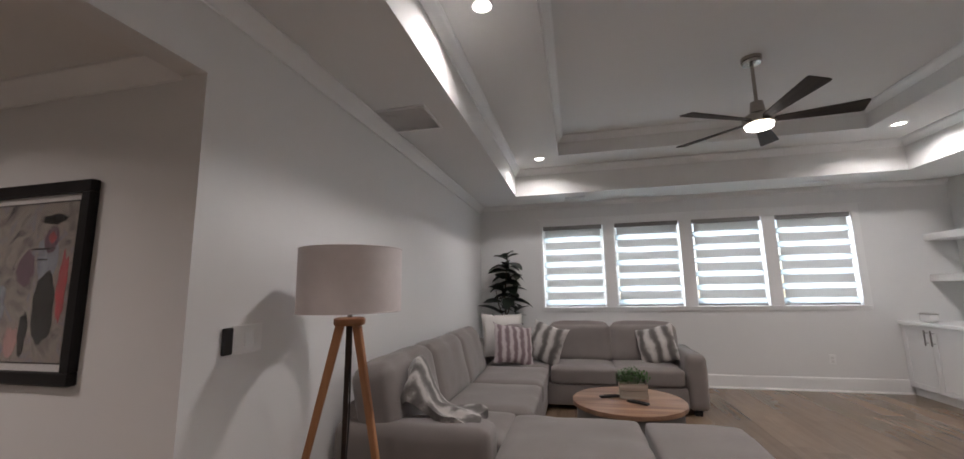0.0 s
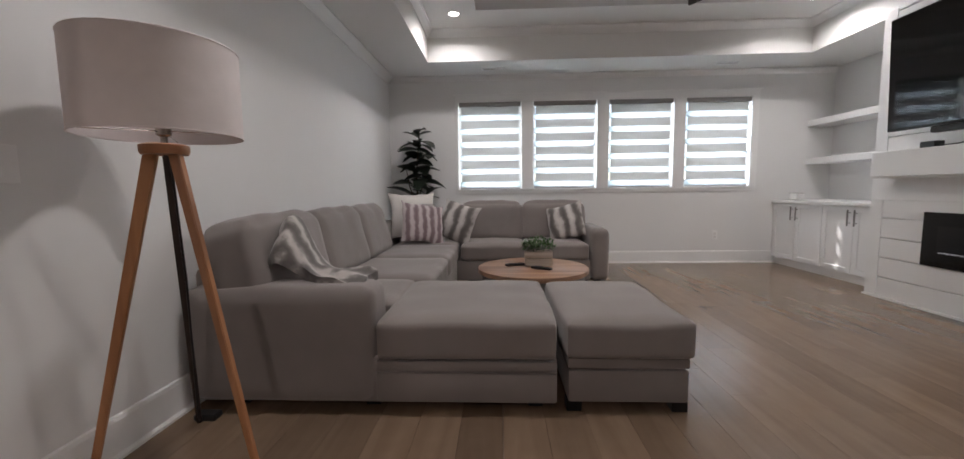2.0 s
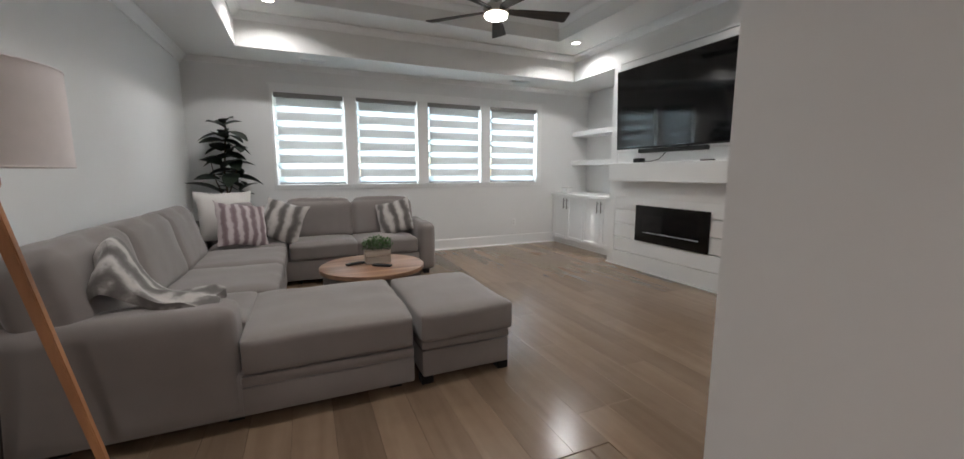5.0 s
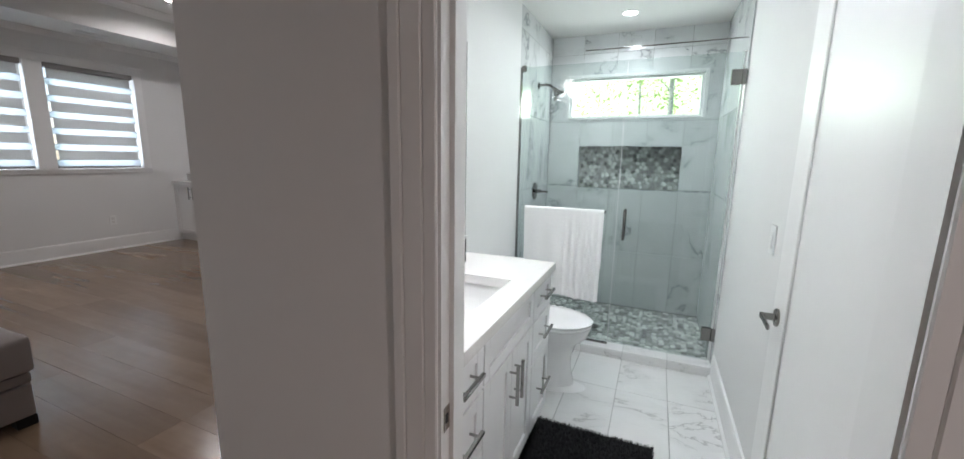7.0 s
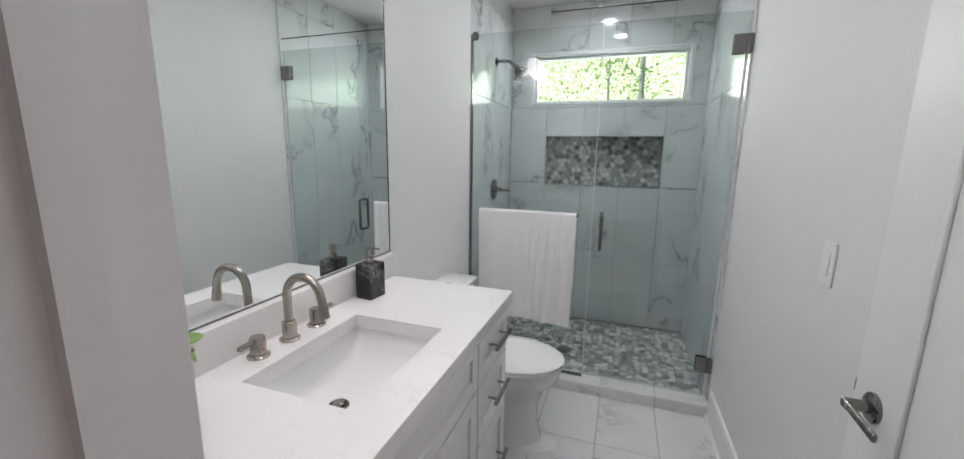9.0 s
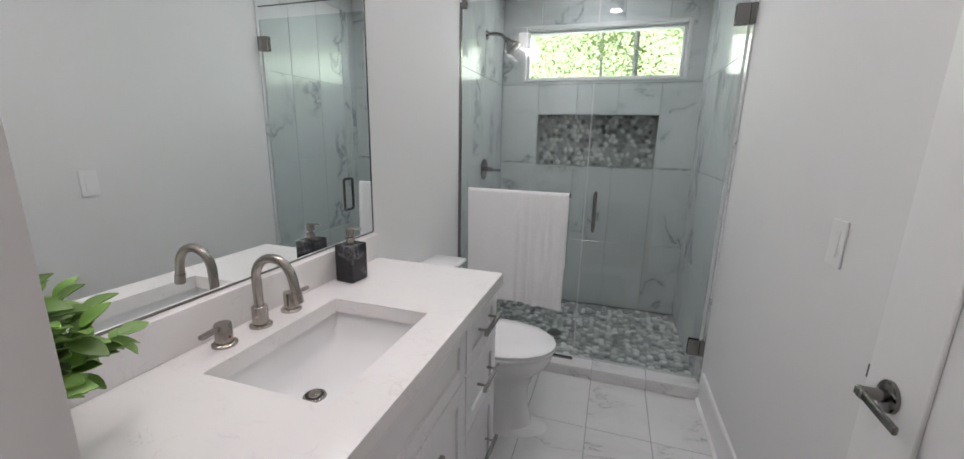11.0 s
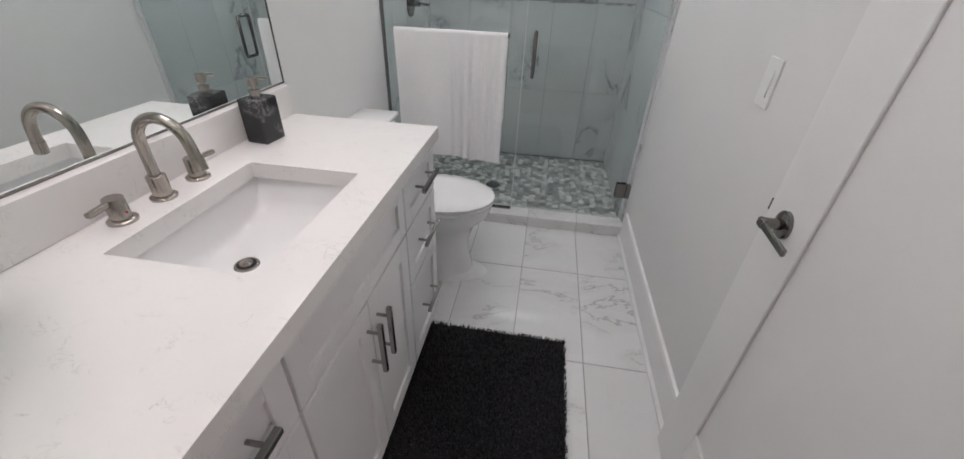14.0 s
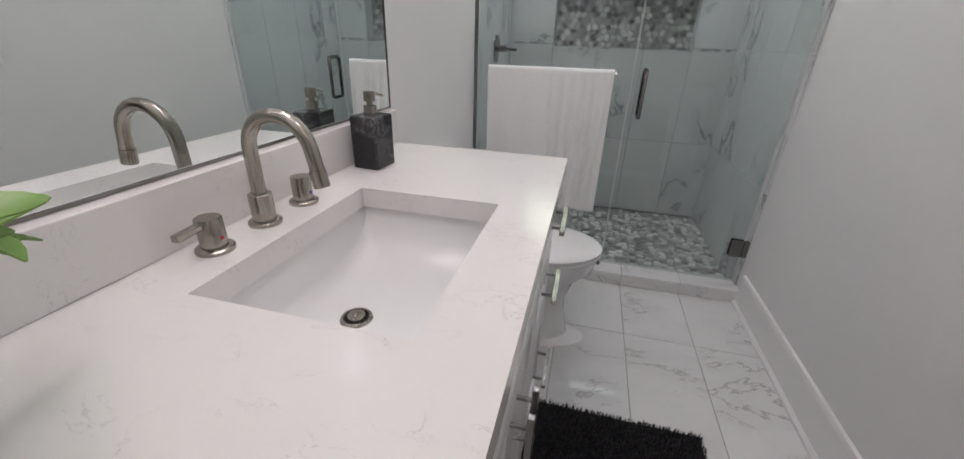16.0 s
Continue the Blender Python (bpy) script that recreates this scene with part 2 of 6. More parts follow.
M["steel"] = mat("pull_steel", (0.33, 0.32, 0.31), 0.25, 1.0, vary=0.04)
M["chrome"] = mat("dark_chrome", (0.22, 0.21, 0.2), 0.18, 1.0, vary=0.03)
M["quartz"] = marble("quartz_top", (0.80, 0.785, 0.775), (0.56, 0.54, 0.53), 15.0, 0.006, 0.15, 0.0, 0.0, (0.50, 0.64))
M["ceramic"] = mat("white_ceramic", (0.82, 0.82, 0.82), 0.08, vary=0.008, coat=0.3)
M["tile"] = marble("marble_tile", (0.70, 0.715, 0.72), (0.28, 0.30, 0.31), 2.0, 0.024, 0.10, 0.03)
M["ftile"] = marble("marble_floor_tile", (0.74, 0.74, 0.735), (0.40, 0.40, 0.40), 2.2, 0.015, 0.035, 0.03, 0.16)
M["grout"] = mat("grout", (0.36, 0.36, 0.355), 0.9, vary=0.05, scale=30)
M["pebble"] = mat("pebble", (0.52, 0.53, 0.51), 0.35, vary=0.12, scale=60, random=0.6)
M["pebbles"] = mat("pebble_mass", (0.52, 0.53, 0.51), 0.35, vary=0.12, scale=60, island=0.6)
M["niche_stone"] = mat("niche_stone", (0.40, 0.41, 0.40), 0.35, vary=0.15, scale=50, island=0.75)
M["shag"] = mat("black_shag", (0.010, 0.010, 0.012), 0.95, vary=0.3, scale=40, sheen=0.1)
M["towel"] = mat("white_terry", (0.84, 0.84, 0.84), 0.98, vary=0.02, scale=60, bump=0.35, bump_scale=350)
M["marbleblack"] = marble("black_marble", (0.022, 0.022, 0.025), (0.22, 0.22, 0.23), 12, 0.02, 0.12)
M["leafdark"] = mat("dark_leaf", (0.012, 0.020, 0.012), 0.45, vary=0.25, scale=20, random=0.3)
M["leaf"] = mat("bright_leaf", (0.13, 0.26, 0.045), 0.42, vary=0.2, scale=30, random=0.4)
M["sprig"] = mat("green_sprigs", (0.045, 0.12, 0.022), 0.55, vary=0.3, scale=30, island=0.4)
M["bark"] = mat("bark", (0.10, 0.075, 0.05), 0.9, vary=0.25, scale=30, bump=0.6)
M["pot"] = mat("white_pot", (0.75, 0.74, 0.73), 0.4, vary=0.03)
M["blind"] = mat("blind_band", (0.40, 0.395, 0.385), 0.9, vary=0.04, scale=30, bump=0.3, bump_scale=500)
M["cassette"] = mat("blind_cassette", (0.26, 0.25, 0.245), 0.6, vary=0.03)
M["vent"] = mat("vent_metal", (0.68, 0.67, 0.66), 0.5, vary=0.03)
# grey that puts the shade inside the small vents into their backing
M["vent_shade"] = mat("painted_duct_shade", (0.16, 0.155, 0.15), 0.8, vary=0.1)
M["seatcloth"] = mat("cream_upholstery", (0.62, 0.58, 0.52), 0.9, vary=0.04, bump=0.4, bump_scale=400)
M["white_pillow"] = mat("cream_pillow", (0.66, 0.63, 0.60), 0.95, vary=0.03, bump=0.4, bump_scale=350, sheen=0.3)
M["fur"] = striped("striped_fur", [(0.0, (0.10, 0.09, 0.085)), (0.35, (0.17, 0.155, 0.145)), (0.62, (0.38, 0.35, 0.335)), (1.0, (0.52, 0.49, 0.47))], 2.2, "X", distort=3.0)
M["throw"] = striped("streaked_fur", [(0.0, (0.11, 0.10, 0.095)), (0.4, (0.20, 0.185, 0.175)), (0.66, (0.34, 0.32, 0.305)), (1.0, (0.47, 0.44, 0.42))], 3.0, "Y", distort=5.0)
M["plaid"] = striped("mauve_plaid", [(0.0, (0.17, 0.12, 0.13)), (0.45, (0.25, 0.19, 0.20)), (0.65, (0.40, 0.34, 0.345)), (1.0, (0.48, 0.42, 0.42))], 3.6, "X", distort=2.5)
M["glass"] = glass_mat("shower_glass", (0.925, 0.965, 0.955), 0.94)
M["pane"] = glass_mat("window_pane", (1, 1, 1), 0.97)
M["bulb"] = glow("lamp_diffuser", (1.0, 0.93, 0.86), 7)
M["vanity_shade"] = glow("frosted_shade", (1.0, 0.97, 0.94), 8)
M["bulb_white"] = glow("lamp_diffuser_white", (0.97, 1.0, 1.0), 7)
M["red_dot"] = mat("red_enamel", (0.35, 0.02, 0.02), 0.4)
M["blue_dot"] = mat("blue_enamel", (0.03, 0.06, 0.30), 0.4)
M["mirror"] = mat("mirror_silver", (0.86, 0.90, 0.89), 0.0, 1.0, vary=0.0)
# keypad black, also painted shade for the strike hole and drain gap
M["dark"] = mat("recess_shade_and_keypad_black", (0.02, 0.02, 0.02), 0.9)

sheer = bpy.data.materials.new("sheer_band")
sheer.use_nodes = True
nt = sheer.node_tree
tl, tp, mx = nt.nodes.new("ShaderNodeBsdfTranslucent"), nt.nodes.new("ShaderNodeBsdfTransparent"), nt.nodes.new("ShaderNodeMixShader")
tl.inputs[0].default_value = (0.36, 0.39, 0.41, 1)
mx.inputs[0].default_value = 0.07
nt.links.new(tl.outputs[0], mx.inputs[1])
nt.links.new(tp.outputs[0], mx.inputs[2])
nt.links.new(mx.outputs[0], nt.nodes["Material Output"].inputs[0])
M["sheer"] = sheer
nt = M["blind"].node_tree
tl, mx = nt.nodes.new("ShaderNodeBsdfTranslucent"), nt.nodes.new("ShaderNodeMixShader")
tl.inputs[0].default_value = (0.6, 0.6, 0.59, 1)
mx.inputs[0].default_value = 0.30
nt.links.new(nt.nodes["Principled BSDF"].outputs[0], mx.inputs[1])
nt.links.new(tl.outputs[0], mx.inputs[2])
nt.links.new(mx.outputs[0], nt.nodes["Material Output"].inputs[0])


# ---- builders ----
def box(bm, x0, x1, y0, y1, z0, z1):
    v = [bm.verts.new((x, y, z)) for z in (z0, z1) for y in (y0, y1) for x in (x0, x1)]
    for q in ((0, 2, 3, 1), (4, 5, 7, 6), (0, 1, 5, 4), (2, 6, 7, 3), (1, 3, 7, 5), (0, 4, 6, 2)):
        bm.faces.new([v[i] for i in q])
    return v


def bxm(*dims, bevel=0.0, seg=2):
    bm = bmesh.new()
    box(bm, *dims)
    if bevel:
        bmesh.ops.bevel(bm, geom=bm.edges[:], offset=bevel, segments=seg, affect="EDGES", profile=0.5)
    return bm


def boxes(*many, bevel=0.0):
    bm = bmesh.new()
    for d in many:
        box(bm, *d)
    if bevel:
        bmesh.ops.bevel(bm, geom=bm.edges[:], offset=bevel, segments=1, affect="EDGES")
    return bm


def lathe(profile, n=32, bm=None, at=(0, 0, 0)):
    """Turns (radius, height) pairs round z."""
    bm = bm or bmesh.new()
    rings = []
    for r, z in profile:
        if r <= 1e-6:
            rings.append([bm.verts.new((at[0], at[1], at[2] + z))] * n)
        else:
            rings.append([bm.verts.new((at[0] + r * math.cos(2 * math.pi * i / n), at[1] + r * math.sin(2 * math.pi * i / n), at[2] + z)) for i in range(n)])
    for a, b in zip(rings, rings[1:]):
        for i in range(n):
            q = []
            for v in (a[i], a[(i + 1) % n], b[(i + 1) % n], b[i]):
                if v not in q:
                    q.append(v)
            if len(q) > 2:
                bm.faces.new(q)
    return bm


def tube(points, radius, n=12, bm=None, taper=None):
    """A round bar along a polyline; radius may taper to another at the end."""
    bm = bm or bmesh.new()
    pts = [Vector(p) for p in points]
    rings = []
    up = Vector((0, 0, 1))
    for i, p in enumerate(pts):
        d = (pts[min(i + 1, len(pts) - 1)] - pts[max(i - 1, 0)]).normalized()
        side = d.cross(up)
        if side.length < 0.05:
            side = d.cross(Vector((0, 1, 0)))
        side.normalize()
        other = side.cross(d)
        up = other
        r = radius if taper is None else radius + (taper - radius) * i / (len(pts) - 1)
        rings.append([bm.verts.new(p + r * (math.cos(2 * math.pi * k / n) * side + math.sin(2 * math.pi * k / n) * other)) for k in range(n)])
    for a, b in zip(rings, rings[1:]):
        for k in range(n):
            bm.faces.new((a[k], a[(k + 1) % n], b[(k + 1) % n], b[k]))
    bm.faces.new(rings[0][::-1])
    bm.faces.new(rings[-1])
    return bm


def prism(profile, along, a, b):
    """Extrudes a closed 2D profile from a to b along an axis. X: profile is (y, z); Y: (x, z); Z: (x, y)."""
    bm = bmesh.new()
    def place(p, s):
        return {"X": (s, p[0], p[1]), "Y": (p[0], s, p[1]), "Z": (p[0], p[1], s)}[along]
    r0 = [bm.verts.new(place(p, a)) for p in profile]
    r1 = [bm.verts.new(place(p, b)) for p in profile]
    n = len(profile)
    for i in range(n):
        bm.faces.new((r0[i], r0[(i + 1) % n], r1[(i + 1) % n], r1[i]))
    bm.faces.new(r0[::-1])
    bm.faces.new(r1)
    bmesh.ops.recalc_face_normals(bm, faces=bm.faces[:])
    return bm


def ring_sweep(profile, x0, x1, y0, y1):
    """Mitred moulding round the inside of a rectangle; profile pairs are (distance inwards, z)."""
    bm = bmesh.new()
    rings = [[bm.verts.new(c) for c in ((x0 + d, y0 + d, z), (x1 - d, y0 + d, z), (x1 - d, y1 - d, z), (x0 + d, y1 - d, z))] for d, z in profile]
    n = len(rings)
    for i in range(n):
        a, b = rings[i], rings[(i + 1) % n]
        for k in range(4):
            bm.faces.new((a[k], a[(k + 1) % 4], b[(k + 1) % 4], b[k]))
    bmesh.ops.recalc_face_normals(bm, faces=bm.faces[:])
    return bm


def finish(bm, name, material, smooth=False):
    me = bpy.data.meshes.new(name)
    bm.to_mesh(me)
    bm.free()
    me.materials.append(material)
    if smooth:
        for p in me.polygons:
            p.use_smooth = True
        me.set_sharp_from_angle(angle=radians(42))
    return me


def solid(name, bm, material, label="", category="", group="", kind="", smooth=False, at=None):
    """A one-mesh thing or piece of the setting."""
    ob = new(name, finish(bm, name, material, smooth))
    if at is not None:
        ob.location = at
    return tagged(ob, label, category, group, kind)


def structure(name, bm, material, label="", smooth=False):
    return solid(name, bm, material, label, kind="structure", smooth=smooth)


def thing(name, at, label, category, group="", turn=0.0):
    ob = new(name)
    ob.empty_display_size = 0.1
    ob.matrix_basis = pose(*at, 0, 0, turn)
    return tagged(ob, label, category, group)


def part(name, bm, material, parent, label="", smooth=False, m=None):
    ob = new(name, finish(bm, name, material, smooth))
    ob.parent = parent
    if m is not None:
        ob.matrix_basis = m
    return tagged(ob, label)


def shared(name, me, parent, m):
    """A piece that shares its mesh with alike pieces."""
    ob = new(name, me)
    ob.parent = parent
    ob.matrix_basis = m
    return ob


def cushion(sx, sy, sz, crown=0.03, edge=0.05, n=14):
    """A stuffed box cushion centred on x and y with its foot at z = 0: rounded edges, domed top and bulging sides."""
    bm = bmesh.new()
    bmesh.ops.create_cube(bm, size=2.0)
    bmesh.ops.subdivide_edges(bm, edges=bm.edges[:], cuts=n, use_grid_fill=True)
    h = (sx / 2, sy / 2, sz / 2)
    for v in bm.verts:
        p = [v.co[i] * h[i] for i in range(3)]
        inner = [max(-h[i] + edge, min(h[i] - edge, p[i])) for i in range(3)]
        d = Vector([p[i] - inner[i] for i in range(3)])
        if d.length > edge * 0.999:
            d = d.normalized() * edge
        q = Vector(inner) + d
        fx, fy, fz = (1 - abs(v.co[i]) ** 4 for i in range(3))
        q.z += (1 if v.co.z > 0 else -0.2) * crown * fx * fy * abs(v.co.z)
        q.x += math.copysign(1, v.co.x) * crown * 0.35 * fy * fz * (abs(v.co.x) > 0.99)
        q.y += math.copysign(1, v.co.y) * crown * 0.35 * fx * fz * (abs(v.co.y) > 0.99)
        w = noise.noise(Vector((q.x * 5 + sx * 7, q.y * 5 + sy * 3, q.z * 5)))
        fold = noise.noise(Vector((q.x * 11 + sz * 9, q.y * 11 + sx * 5, q.z * 7 + sy))) * min(1.0, crown / 0.03)
        q += Vector((0.004 * w + 0.004 * fold, 0.004 * w + 0.003 * fold, (0.008 * w + 0.003 * fold) * (v.co.z > 0)))
        v.co = q + Vector((0, 0, h[2]))
    return bm


def pillow(s, thick, seed=0, n=16):
    """A square scatter cushion standing in the xz plane, with pointed corners."""
    bm = bmesh.new()
    grid = {}
    for side in (-1, 1):
        for i in range(n + 1):
            for j in range(n + 1):
                u, w = 2 * i / n - 1, 2 * j / n - 1
                rim = i in (0, n) or j in (0, n)
                if rim and side == 1:
                    grid[side, i, j] = grid[-1, i, j]
                    continue
                t = (1 - u * u) ** 0.55 * (1 - w * w) ** 0.55
                pinch = 1 - 0.10 * (1 - abs(u) ** 3) * abs(w) ** 6
                pinch2 = 1 - 0.10 * (1 - abs(w) ** 3) * abs(u) ** 6
                crease = 0.012 * noise.noise(Vector((u * 2.5 + seed, w * 2.5, side)))
                grid[side, i, j] = bm.verts.new((u * s / 2 * pinch2 + crease, side * (t * thick / 2 + crease * t), (w * pinch + 1) * s / 2 + crease))
    for side in (-1, 1):
        for i in range(n):
            for j in range(n):
                q = [grid[side, i, j], grid[side, i + 1, j], grid[side, i + 1, j + 1], grid[side, i, j + 1]]
                bm.faces.new(q if side == -1 else q[::-1])
    return bm


def leaf_mesh(name, length, width, material, bend=0.25, n=6):
    """One leaf along +x from its stalk, folded a little along its midrib and bending down; with thickness."""
    bm = bmesh.new()
    rows = []
    for i in range(n + 1):
        t = i / n
        w = width / 2 * math.sin(math.pi * min(1, t * 0.92 + 0.06)) ** 0.8
        x, z = length * t, -bend * length * t * t
        rows.append([bm.verts.new((x, -w, z + 0.25 * w)), bm.verts.new((x, 0, z)), bm.verts.new((x, w, z + 0.25 * w))])
    for a, b in zip(rows, rows[1:]):
        bm.faces.new((a[0], b[0], b[1], a[1]))
        bm.faces.new((a[1], b[1], b[2], a[2]))
    low = bmesh.ops.extrude_face_region(bm, geom=bm.faces[:])
    for v in low["geom"]:
        if isinstance(v, bmesh.types.BMVert):
            v.co.z -= 0.0015
    return finish(bm, name, material, True)


# ---- large structure ----
T = 0.12
structure("floor", boxes((XL - 0.01, XA + 0.3, 1.249, YW + 0.3, F - 0.20, F - 0.02), (1.549, XA + 0.3, 0.62, 1.248, F - 0.20, F - 0.02)), M["grout"], "dark underlay of the living room floor")
structure("floor_hall", boxes((-3.6, XH0 - 0.002, -5.0, 1.228, -0.2, -0.021), (XH0, 1.528, 0.77, 1.228, -0.2, -0.021)), M["grout"], "underlay of the hall floor")
structure("floor_bath", bxm(XH0, 3.68, YR - 0.1, 0.648, -0.2, -0.004), M["grout"], "grouted bed of the bathroom floor")

# window wall with four openings
pieces = [(XL - T, WIN_X0, YW, YW + 0.16, F - 0.2, Z1 + 0.1), (WIN_X0 + 4 * WIN_W + 3 * WIN_GAP, XA + T, YW, YW + 0.16, F - 0.2, Z1 + 0.1),
          (WIN_X0, WIN_X0 + 4 * WIN_W + 3 * WIN_GAP, YW, YW + 0.16, F - 0.2, WIN_Z0), (WIN_X0, WIN_X0 + 4 * WIN_W + 3 * WIN_GAP, YW, YW + 0.16, WIN_Z1 + 0.06, Z1 + 0.1)]
for i in range(3):
    x = WIN_X0 + WIN_W + i * (WIN_W + WIN_GAP)
    pieces.append((x, x + WIN_GAP, YW, YW + 0.16, WIN_Z0, WIN_Z1 + 0.06))
structure("wall_north", boxes(*pieces), M["wall"], "white painted wall with four windows")
YJ = 1.165   # corner where the long wall ends
structure("wall_west", boxes((XL - T, XL, YJ, YW, -0.2, Z1 + 0.1), (XL - T, XL, -5.0, YJ, 2.38, Z1 + 0.1)), M["wall"], "white painted wall behind the sofa")
structure("wall_hall_picture", bxm(-3.6, XL - T, YJ, YJ + T, -0.2, Z1 + 0.1), M["wall"], "white painted wall with a picture")
structure("wall_hall_west", bxm(-3.72, -3.6, -5.0, YJ + T, -0.2, Z1 + 0.1), M["wall"], "white hall wall out of view, closing the hall")
# unseen end wall, set far back so less light bounces into the living room
structure("wall_hall_south", bxm(-3.72, XH1 + 0.1, -5.12, -5.0, -0.2, Z1 + 0.1), M["wall"], "white hall wall out of view, closing the hall")
DY0, DY1, DZ = -0.79, -0.008, 2.04
structure("wall_hall_bath", boxes((XH0, XH1, DY1, 0.77, -0.2, Z1 + 0.1), (XH0, XH1, -5.0, DY0, -0.2, Z1 + 0.1), (XH0, XH1, DY0, DY1, DZ, Z1 + 0.1)), M["wall"], "white painted wall with the bathroom doorway")
structure("wall_living_south", bxm(XH1, XA + T, 0.65, 0.77, -0.2, Z1 + 0.1), M["wall"], "white painted living room wall")
structure("wall_east", bxm(XA, XA + T, 0.77, YW, -0.2, Z1 + 0.1), M["wall"], "white painted back of the alcoves")
structure("wall_mirror", boxes((XH1, 3.745, YM, 0.648, -0.2, ZB), (3.745, XS + 0.15, 0.600, 0.648, -0.2, ZB)), M["wall"], "white painted bathroom wall")
structure("wall_bath_side", bxm(XH1, XS + 0.15, YR - 0.1, YR, -0.2, ZB), M["wall"], "white painted bathroom side wall")
BWY0, BWY1, BWZ0, BWZ1 = -0.762, 0.432, 1.805, 2.21
NY0, NY1, NZ0, NZ1 = -0.615, 0.297, 1.158, 1.567
structure("wall_shower", boxes((XS + 0.012, XS + 0.15, YR, BWY0, -0.2, ZB), (XS + 0.012, XS + 0.15, BWY1, 0.600, -0.2, ZB), (XS + 0.012, XS + 0.15, BWY0, BWY1, -0.2, NZ0), (XS + 0.012, XS + 0.15, BWY0, BWY1, NZ1, BWZ0),
          (XS + 0.012, XS + 0.15, BWY0, BWY1, BWZ1, ZB), (XS + 0.012, XS + 0.15, BWY0, NY0, NZ0, NZ1), (XS + 0.012, XS + 0.15, NY1, BWY1, NZ0, NZ1), (XS + 0.105, XS + 0.15, NY0, NY1, NZ0, NZ1)), M["grout"], "tiled shower wall with window and niche")

# ceilings
def ceiling_ring(x0, x1, y0, y1, a0, a1, b0, b1, z, t):
    return boxes((x0, a0, y0, y1, z, z + t), (a1, x1, y0, y1, z, z + t), (a0, a1, y0, b0, z, z + t), (a0, a1, b1, y1, z, z + t))

structure("ceiling_soffit", ceiling_ring(XL, XA, -5.0, YW, TX0, TX1, TY0, TY1, Z1, Z2 - Z1 + 0.1), M["ceiling"], "white soffit round the tray ceiling")
structure("ceiling_tray", ceiling_ring(TX0, TX1, TY0, TY1, SX0, SX1, SY0, SY1, Z2, Z3 - Z2 + 0.1), M["ceiling"], "white tray ceiling")
structure("ceiling", bxm(SX0, SX1, SY0, SY1, Z3, Z3 + 0.1), M["ceiling"], "white upper tray ceiling")
structure("ceiling_hall", bxm(-3.6, XL - T, -5.0, YJ, 2.45, 2.6), M["ceiling"], "white hall ceiling")
structure("ceiling_bath", bxm(XH1, XS + 0.012, YR, 0.600, ZB, ZB + 0.1), M["ceiling"], "white bathroom ceiling")

# mouldings
crown = [(0, -0.085), (0.012, -0.085), (0.018, -0.07), (0.035, -0.05), (0.06, -0.03), (0.072, -0.015), (0.085, -0.012), (0.085, 0), (0, 0)]
structure("trim_tray_crown", ring_sweep([(d * 0.9, Z2 - 0.001 + z * 0.9) for d, z in crown], TX0, TX1, TY0, TY1), M["trim"], "white crown moulding in the tray", True)
structure("trim_upper_crown", ring_sweep([(d * 0.8, Z3 - 0.001 + z * 0.8) for d, z in crown], SX0, SX1, SY0, SY1), M["trim"], "white crown moulding in the upper tray", True)
structure("trim_west_crown", prism([(XL + d, Z1 - 0.001 + z) for d, z in crown], "Y", -5.0, YW - 0.001), M["trim"], "white crown moulding", True)
structure("trim_north_crown", prism([(YW - d * 0.7, Z1 - 0.001 + z * 0.7) for d, z in crown], "X", XL + 0.05, XA), M["trim"], "white crown moulding", True)
structure("trim_hall_crown", prism([(YJ - d, 2.449 + z) for d, z in crown], "X", -3.6, XL - T - 0.001), M["trim"], "white crown moulding in the hall", True)

base = [(0, 0), (0.03, 0), (0.03, 0.012), (0.016, 0.022), (0.016, 0.15), (0.012, 0.165), (0, 0.168)]
structure("baseboard_west", prism([(XL + d, F + z) for d, z in base], "Y", 1.24, YW - 0.031), M["trim"], "tall white baseboard")
structure("baseboard_north", prism([(YW - d, F + z) for d, z in base], "X", XL, 4.37), M["trim"], "tall white baseboard")
structure("baseboard_south", prism([(0.77 + d, F + z) for d, z in base], "X", XH0 - 0.028, XA), M["trim"], "tall white baseboard")
structure("baseboard_corner", prism([(XH0 - d, F + z) for d, z in base], "Y", 0.745, 0.80), M["trim"], "tall white baseboard end")
structure("baseboard_hall", prism([(XH0 - d, z) for d, z in base], "Y", 0.085, 0.744), M["trim"], "tall white baseboard")
structure("baseboard_bath", prism([(YR + d * 0.9, z) for d, z in base], "X", 2.412, 3.683), M["trim"], "tall white baseboard")
structure("baseboard_hall_picture", prism([(YJ - d, z) for d, z in base], "X", -3.6, XL - T), M["trim"], "tall white baseboard")

# step down to the hall: white riser and wooden nosing
structure("step_riser", boxes((XL, 1.53, 1.23, 1.248, -0.02, F - 0.021), (1.53, 1.548, 0.771, 1.248, -0.02, F - 0.021)), M["trim"], "white painted step riser")
structure("step_nosing", boxes((XL, 1.50, 1.20, 1.31, F - 0.027, F + 0.001), (1.50, 1.61, 0.80, 1.31, F - 0.027, F + 0.001), bevel=0.006), M["floor"], "brown wooden step nosing")

